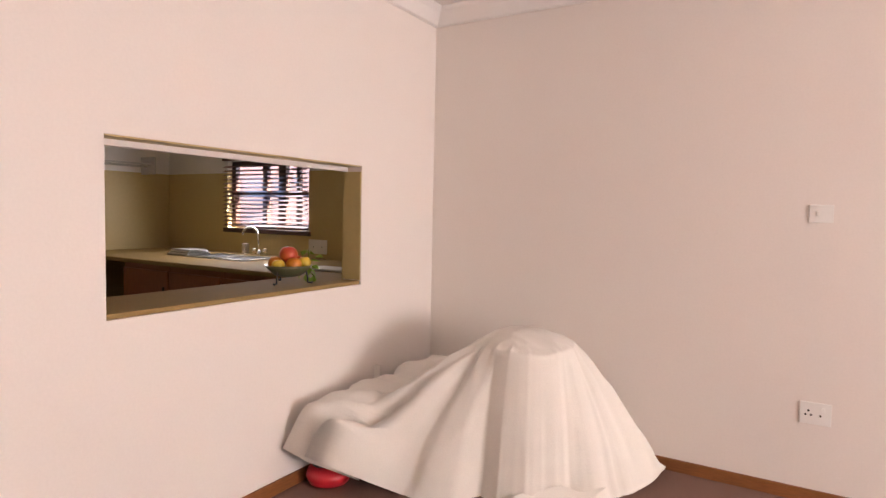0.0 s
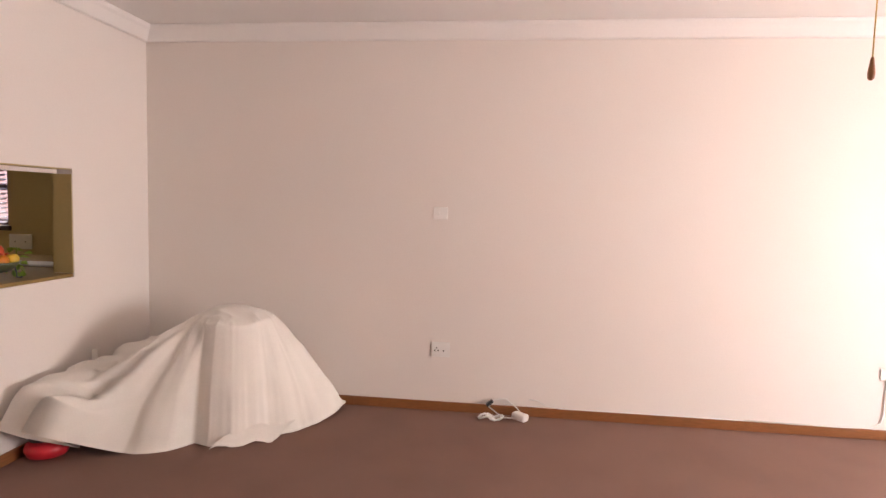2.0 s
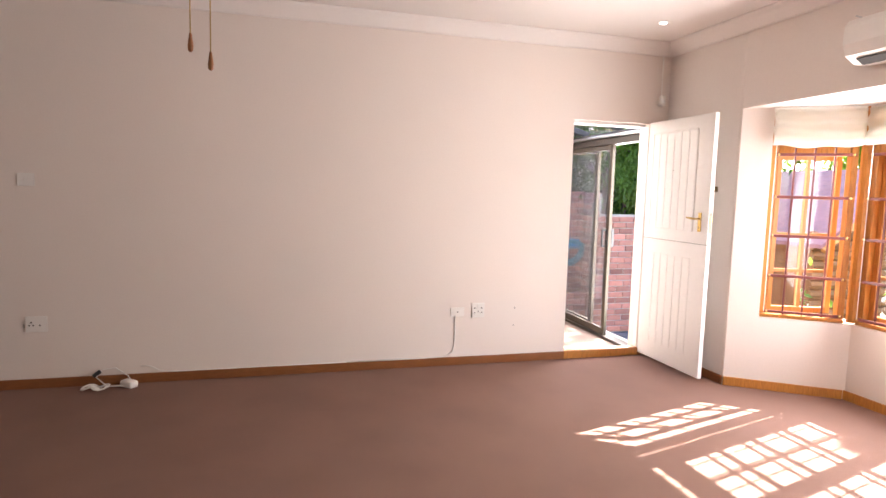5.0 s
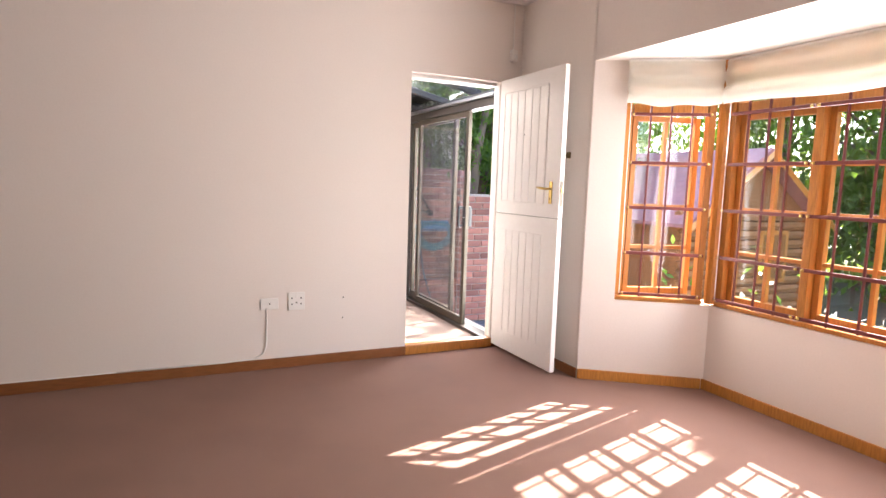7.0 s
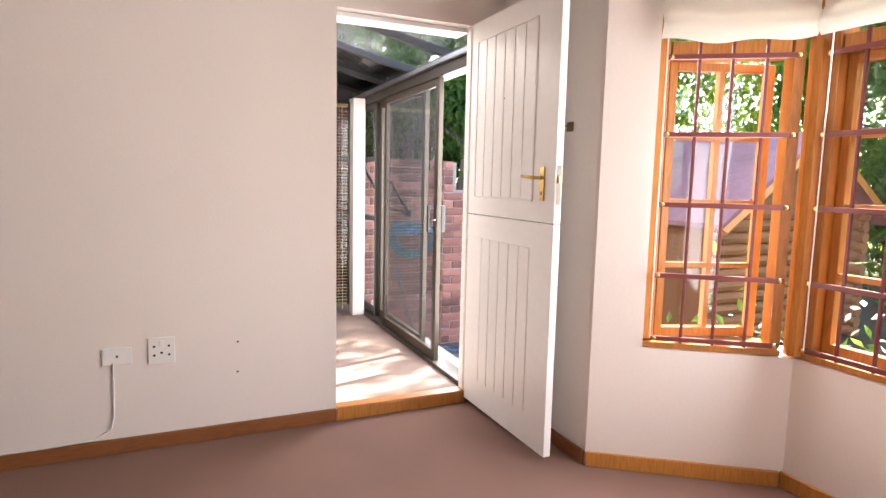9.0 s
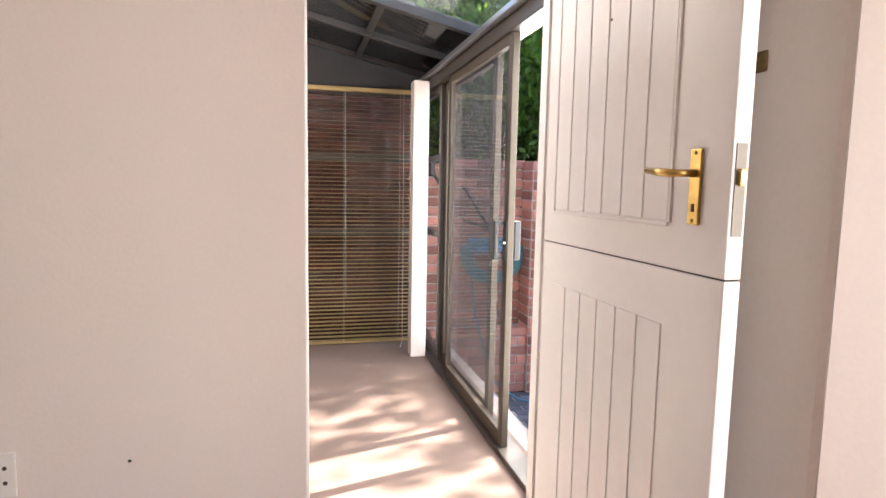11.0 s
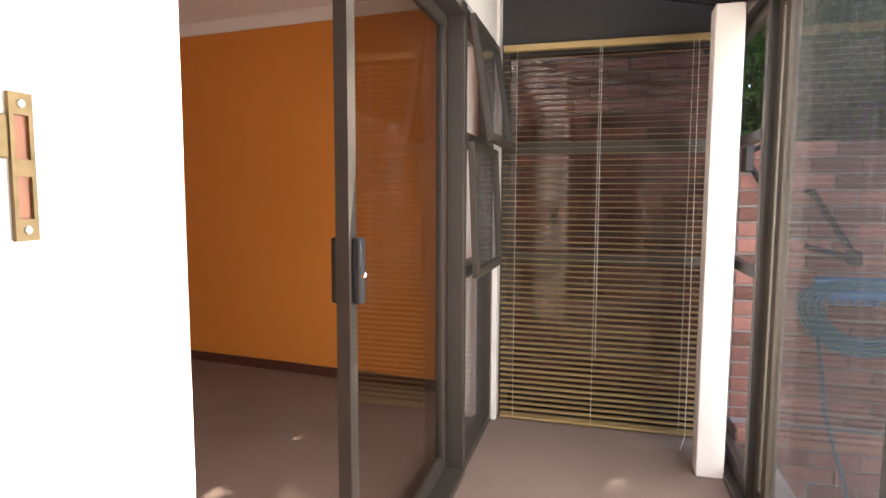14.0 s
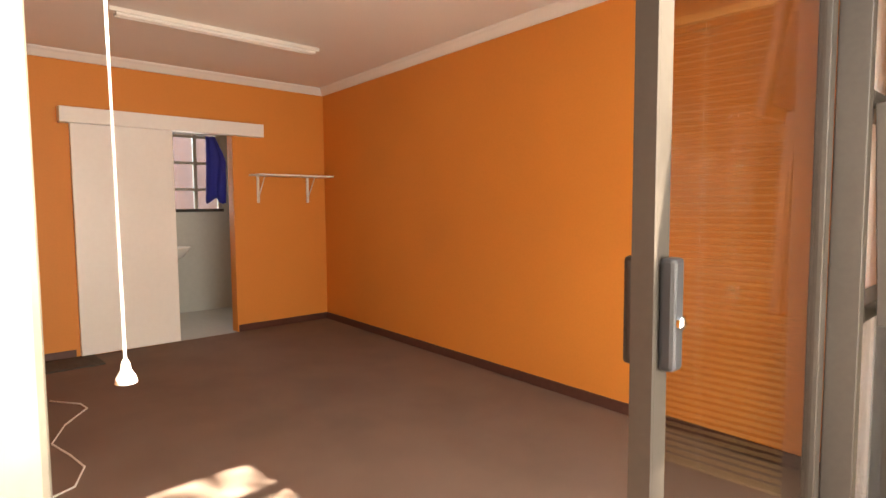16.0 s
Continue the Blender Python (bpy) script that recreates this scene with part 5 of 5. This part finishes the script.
part("hook", tube([(0.615, 2.79, 1.86), (0.60, 2.77, 1.82)], 0.006, 6), M_STEEL, tw)

# ---- outdoors ----
GZ = -0.60
solid("ground", prism([(-60, -60), (90, -60), (90, 90), (-60, 90)], GZ - 0.3, GZ - 0.02), M_SOIL, "dark garden soil and lawn", "ground")


def brick_mesh(w, h, d, seed):
    r = random.Random(seed)
    bm = bmesh.new()
    add_box(bm, -w / 2, w / 2, 0, d, -h / 2, h / 2, bevel=0.0)
    for v in bm.verts:
        v.co += Vector((r.uniform(-0.003, 0.003), r.uniform(-0.004, 0.002), r.uniform(-0.003, 0.003)))
    bmesh.ops.bevel(bm, geom=bm.edges[:], offset=0.005, segments=1, affect='EDGES')
    return to_mesh("brick", bm, M_BRICK)


BR = [brick_mesh(0.215, 0.072, 0.10, k) for k in range(5)]
HALFB = [brick_mesh(0.10, 0.072, 0.10, k + 9) for k in range(3)]


def garden_wall(name, label, x0, x1, y, z0, z1, depth=0.2, step=None):
    """A brick wall facing -y with recessed mortar and every brick an object; step: (x, z) lowers the top past x."""
    t = thing(name, (x0 + x1) / 2, y, z0, label, "brick wall", kind="structure")
    bm = bmesh.new()
    top2 = step[1] if step else z1
    xs = step[0] if step else x1
    add_box(bm, x0, xs, y + 0.012, y + depth, z0, z1 - 0.01)
    if step:
        add_box(bm, xs, x1, y + 0.012, y + depth, z0, top2 - 0.01)
    part("mortar", bm, M_MORTAR, t)
    r = random.Random(int(x0 * 100))
    row = 0
    z = z1 - 0.036
    while z > z0:
        x = x0
        first = True
        while x < x1 - 0.02:
            half = first and row % 2 == 1
            w = 0.11 if half else 0.225
            first = False
            lim = xs if (step and z > top2) else x1
            if x + w > lim + 0.03:
                if lim - x < 0.07:
                    break
                half, w = True, 0.11
            o = new("brick", r.choice(HALFB if half else BR))
            o.parent = t
            o.location = (x + w / 2 - (x0 + x1) / 2, r.uniform(-0.004, 0.003), z - z0)
            x += w
        z -= 0.085
        row += 1
    return t


garden_wall("garden_wall_1", "weathered red face-brick garden wall", 7.22, 8.09, 3.30, GZ, 1.455)
garden_wall("garden_wall_2", "stepped red brick garden wall with an end pier", 8.09, 10.6, 3.02, GZ, 1.44, 0.25, (8.235, 1.14))
for _k in range(20):
    o = new("brick", BR[_k % 5])
    o.parent = bpy.data.objects["garden_wall_2"]
    o.location = (8.084 - 9.345, 0.13, 1.404 - _k * 0.085 - GZ)
    o.rotation_euler = (0, 0, radians(-90))
garden_wall("garden_wall_3", "low brick ledge at the foot of the garden wall", 7.22, 8.09, 3.08, GZ, -0.02, 0.2)
garden_wall("garden_wall_4", "tall red brick wall behind the end window", 5.2, 7.22, 3.75, GZ, 2.45, 0.2)

# pavers in the yard
bm = bmesh.new()
add_box(bm, -0.098, 0.098, -0.048, 0.048, -0.05, 0.0)
bmesh.ops.bevel(bm, geom=bm.edges[:], offset=0.006, segments=1, affect='EDGES')
pav = to_mesh("paver", bm, M_PAVER)
yard = solid("pavement", box(7.20, 8.9, 0.3, 3.06, GZ - 0.02, GZ - 0.008), M_MORTAR, "grey brick-paved yard outside the sliding door", "paving")
rp = random.Random(8)
for j in range(27):
    for i in range(8):
        o = new("paver", pav)
        o.parent = yard
        o.location = (7.32 + i * 0.204 + (0.102 if j % 2 else 0), 0.36 + j * 0.102, GZ + rp.uniform(-0.004, 0.004))
        o.rotation_euler = (rp.uniform(-0.01, 0.01), rp.uniform(-0.01, 0.01), rp.uniform(-0.02, 0.02))
solid("step", box(7.20, 7.36, 0.4, 3.05, GZ - 0.02, ZS - 0.01, bevel=0.008), M_MORTAR, "concrete plinth under the sliding door", "plinth")

# hose reel bracket
hz = 0.715
hs = thing("hose_hanger", 7.75, 3.22, 0.3, "blue plastic hose hanger with a coiled hose on the brick wall", "hose hanger")
bm = bmesh.new()
add_box(bm, 7.58, 8.04, 3.20, 3.294, hz - 0.06, hz + 0.0, bevel=0.01)
for k in range(9):
    add_box(bm, 7.60 + k * 0.048, 7.62 + k * 0.048, 3.19, 3.215, hz - 0.085, hz - 0.061)
add_box(bm, 7.59, 8.03, 3.235, 3.294, hz + 0.001, hz + 0.045, bevel=0.01)
part("bracket", bm, M_BLUE, hs)
for k in range(9):
    rr = 0.20 + 0.012 * k
    part("hose_coil", tube([(7.81 + rr * math.cos(a) * 1.02, 3.215 + 0.008 * ((k * 3) % 5) - 0.02, hz - 0.10 + rr * math.sin(a) * (0.95 if math.sin(a) < 0 else 0.35) + 0.03) for a in [i * math.pi / 18 for i in range(37)]], 0.0075, 6), M_HOSE, hs, smooth=True)
part("hose_tail", tube([(7.60, 3.2, hz - 0.25), (7.62, 3.1, 0.1), (7.75, 2.98, -0.45), (7.95, 2.85, GZ + 0.012), (8.15, 2.7, GZ + 0.012), (8.3, 2.9, GZ + 0.012)], 0.008, 6), M_HOSE, hs, smooth=True)
fb = thing("folding_bracket", 7.5, 3.25, 0.86, "dark steel folding bracket on the brick wall", "bracket")
for p, q in (((7.24, 3.22, 1.35), (7.44, 3.22, 1.02)), ((7.24, 3.22, 1.40), (7.40, 3.22, 1.47)), ((7.54, 3.22, 1.20), (7.76, 3.22, 0.86)), ((7.52, 3.20, 0.92), (7.76, 3.20, 0.86))):
    part("strut", tube([p, q], 0.016, 6), M_ROOFBAR, fb)
part("wall_plate", box(7.225, 7.265, 3.20, 3.299, 1.30, 1.44, bevel=0.004), M_ROOFBAR, fb)
part("wall_plate", box(7.735, 7.775, 3.19, 3.299, 0.83, 0.90, bevel=0.004), M_ROOFBAR, fb)
part("hinge_pin", tube([(7.54, 3.19, 1.20), (7.54, 3.299, 1.20)], 0.012, 8), M_ROOFBAR, fb)
part("hinge_pin", tube([(7.44, 3.19, 1.02), (7.44, 3.299, 1.02)], 0.012, 8), M_ROOFBAR, fb)
pot = thing("white_drum", 7.30, 2.85, GZ, "white plastic drum outside the glass", "drum")
part("body", lathe([(0.055, 0.0), (0.065, 0.02), (0.065, 0.52), (0.05, 0.57), (0.02, 0.585)], Matrix.Translation((7.30, 2.93, GZ))), M_WHITE, pot, smooth=True)


def frond(bm, o, r, rng):
    """One small leaf quad pair at o."""
    m = Matrix.Translation(o) @ Euler((rng.uniform(0, 6.3), rng.uniform(0, 6.3), rng.uniform(0, 6.3))).to_matrix().to_4x4()
    v = [bm.verts.new(m @ Vector(p)) for p in ((-r, 0, 0), (0, r * 0.45, r * 0.12), (r, 0, 0), (0, -r * 0.45, r * 0.12))]
    bm.faces.new(v)


def tree(x, y, h, spread, leaves, seed, leafr=0.09, material=None, crown_lo=0.35, lean=(0.0, 0.0), trunk_r=0.14, forks=7, z0=GZ):
    rng = random.Random(seed)
    t = thing("tree", x, y, z0 - 0.02, "tall leafy garden tree with a pale bare trunk" if crown_lo > 0.3 else "dense green garden shrub tree", "tree", "garden trees")
    bm = bmesh.new()
    top = Vector((x + lean[0], y + lean[1], z0 + h * 0.8))
    base = Vector((x, y, z0 - 0.1))
    bend = Vector((rng.uniform(-0.2, 0.2), rng.uniform(-0.2, 0.2), 0))
    pts = [base.lerp(top, f) + bend * math.sin(math.pi * f) for f in (0, 0.15, 0.35, 0.55, 0.78, 1.0)]
    add_tube(bm, pts, [trunk_r * (1 - 0.8 * f) for f in (0, 0.12, 0.3, 0.5, 0.75, 1.0)], 9)
    tips = [top]
    for k in range(forks):
        f = rng.uniform(crown_lo * 0.7, 0.95)
        o = base.lerp(top, f) + bend * math.sin(math.pi * f)
        a = rng.uniform(0, 6.3)
        d = Vector((math.cos(a), math.sin(a), rng.uniform(0.25, 0.9))) * spread * rng.uniform(0.5, 0.95)
        e = o + d
        add_tube(bm, [o, o.lerp(e, 0.5) + Vector((0, 0, 0.08)), e], [trunk_r * 0.4 * (1 - f * 0.5), trunk_r * 0.25, trunk_r * 0.08], 6)
        tips += [e, o.lerp(e, 0.6)]
    part("trunk", bm, M_BARK, t, smooth=True)
    bm = bmesh.new()
    clumps = []
    for k in range(forks * 5):
        tip = rng.choice(tips)
        c = tip + Vector((rng.gauss(0, spread * 0.33), rng.gauss(0, spread * 0.33), rng.gauss(0, h * 0.10)))
        c.z = max(c.z, z0 + h * crown_lo * 0.8)
        clumps.append((c, spread * rng.uniform(0.14, 0.34)))
    for i in range(leaves):
        c, s = rng.choice(clumps)
        frond(bm, c + Vector((rng.gauss(0, s), rng.gauss(0, s), rng.gauss(0, s * 0.75))), leafr * rng.uniform(0.6, 1.3), rng)
    me = to_mesh("crown", bm, material or M_LEAF)
    cr = new("crown", me)
    cr.parent = t
    cr.matrix_parent_inverse = Matrix.Translation(-t.location)
    return t


tree(8.2, 4.5, 5.5, 1.3, 16000, 1, 0.042, M_LEAF, 0.52, (0.5, 0.2), 0.13, 9)
tree(8.9, 4.6, 5.8, 1.4, 16000, 2, 0.042, M_LEAF, 0.52, (0.7, 0.0), 0.12, 9)
tree(7.4, 6.6, 5.6, 1.3, 14000, 3, 0.05, M_LEAF3, 0.40, (-0.1, 0.1), 0.1, 8)
tree(10.0, 5.2, 5.4, 1.6, 20000, 4, 0.05, M_LEAF, 0.15, (0.1, 0.2), 0.12, 10)
tree(9.2, 6.2, 6.0, 1.9, 24000, 5, 0.06, M_LEAF3, 0.10, (0.0, 0.2), 0.14, 12)
tree(11.6, 6.6, 6.5, 2.0, 20000, 6, 0.07, M_LEAF, 0.10, (0.0, 0.2), 0.14, 12)
tree(7.2, 7.2, 6.5, 2.0, 18000, 7, 0.07, M_LEAF3, 0.10, (0.0, 0.2), 0.14, 12)
# Tree added in the sun's path to dapple light on the sunroom floor.
tree(16.2, 4.1, 10.0, 2.2, 8000, 8, 0.16, M_LEAF2, 0.62, (0.0, 0.0), 0.16, 10)
tree(8.6, 3.75, 5.6, 1.2, 9000, 21, 0.045, M_LEAF, 0.72, (0.6, 0.1), 0.10, 7)
# hedge and trees beyond the bay window
for k, (x, y, h, s, m, lo) in enumerate(((19, -2, 7, 2.6, M_LEAF2, 0.06), (18, 3.4, 7, 2.6, M_LEAF, 0.06), (21, -7, 7.5, 3.0, M_LEAF2, 0.06), (22, 1.0, 8, 3.0, M_LEAF2, 0.06), (14.0, 8.2, 7.5, 2.4, M_LEAF, 0.08),
                                         (16, -7.5, 5.0, 2.2, M_LEAF, 0.04), (17.5, -4.8, 4.6, 2.0, M_LEAF3, 0.04), (13, -6.6, 2.2, 1.1, M_LEAF3, 0.03), (15, -3.2, 2.2, 1.2, M_LEAF3, 0.03), (16.2, -0.9, 2.4, 1.3, M_LEAF, 0.03),
                                         (20, 7, 8, 3.0, M_LEAF, 0.06), (24, 5, 9, 3.2, M_LEAF2, 0.06), (19, -11, 7, 3.0, M_LEAF, 0.05))):
    tree(x, y, h, s, 16000, 40 + k, 0.105 if h > 4 else 0.06, m, lo, (0.2, 0.1), 0.15, 12)

# log cabin in the garden
CX0, CX1, CY0, CY1, CE = 11.6, 14.6, 1.45, 3.9, 0.98
cab = thing("garden_shed", 13.1, 1.5, GZ, "small varnished log cabin shed with a faded red roof", "shed")
n = 12
for k in range(n):
    z = GZ + 0.06 + k * 0.132
    part("log", tube([(CX0 - 0.12, CY0, z), (CX1 + 0.1, CY0, z)], 0.069, 8), M_LOG, cab)
    part("log", tube([(CX0, CY0 - 0.12, z + 0.03), (CX0, CY1 + 0.1, z + 0.03)], 0.069, 8), M_LOG, cab)
part("back_wall", box(CX1 - 0.06, CX1, CY0, CY1, GZ, CE), M_LOG, cab)
part("back_wall", box(CX0, CX1, CY1 - 0.06, CY1, GZ, CE), M_LOG, cab)
YM, RZ = (CY0 + CY1) / 2, 1.80
part("gable", prism([(CY0, CE), (CY1, CE), (YM, RZ)], 0, 0.05, Matrix(((0, 0, 1, CX0 - 0.03), (1, 0, 0, 0), (0, 1, 0, 0), (0, 0, 0, 1)))), M_LOG, cab)
for sgn in (-1, 1):
    ye = CY0 - 0.25 if sgn < 0 else CY1 + 0.25
    zz = CE - 0.18
    bm = bmesh.new()
    q = [(CX0 - 0.3, ye, zz), (CX1 + 0.3, ye, zz), (CX1 + 0.3, YM, RZ + 0.03), (CX0 - 0.3, YM, RZ + 0.03)]
    lo = [bm.verts.new(p) for p in q]
    hi = [bm.verts.new((p[0], p[1], p[2] + 0.05)) for p in q]
    bm.faces.new(lo[::-1])
    bm.faces.new(hi)
    for i in range(4):
        bm.faces.new((lo[i], lo[(i + 1) % 4], hi[(i + 1) % 4], hi[i]))
    part("roof", bm, M_SHEDROOF, cab)
    m = [(CX0 - 0.33, ye, zz - 0.03), (CX0 - 0.33, YM, RZ)]
    part("bargeboard", tube(m, 0.045, 4), M_PINE, cab)
w = part("window", box(CX0 - 0.10, CX0 - 0.07, 1.9, 2.5, 0.0, 0.75, bevel=0.004), M_PINE, cab)
part("pane", box(CX0 - 0.106, CX0 - 0.101, 1.96, 2.44, 0.06, 0.69), M_DUSTY, w)
cab.matrix_world = Matrix.Translation((13.1, 3.2, GZ)) @ pose(0, 0, 0, 0, 0, 90)
# flowering border under the bay
rf = random.Random(12)
bm, bf = bmesh.new(), bmesh.new()
for i in range(2600):
    x, y = rf.uniform(8.15, 9.4), rf.uniform(-3.4, 0.1)
    frond(bm, Vector((x, y, GZ + abs(rf.gauss(0, 0.42)))), 0.05, rf)
for i in range(420):
    x, y = rf.uniform(8.15, 9.3), rf.uniform(-3.2, 0.1)
    frond(bf, Vector((x, y, GZ + 0.75 + rf.gauss(0, 0.22))), 0.032, rf)
solid("shrub_leaves", bm, M_LEAF, "low green border plants under the window", "plants", "stuff")
solid("shrub_flowers", bf, M_FLOWER, "small white flowers in the border", "flowers", "stuff")
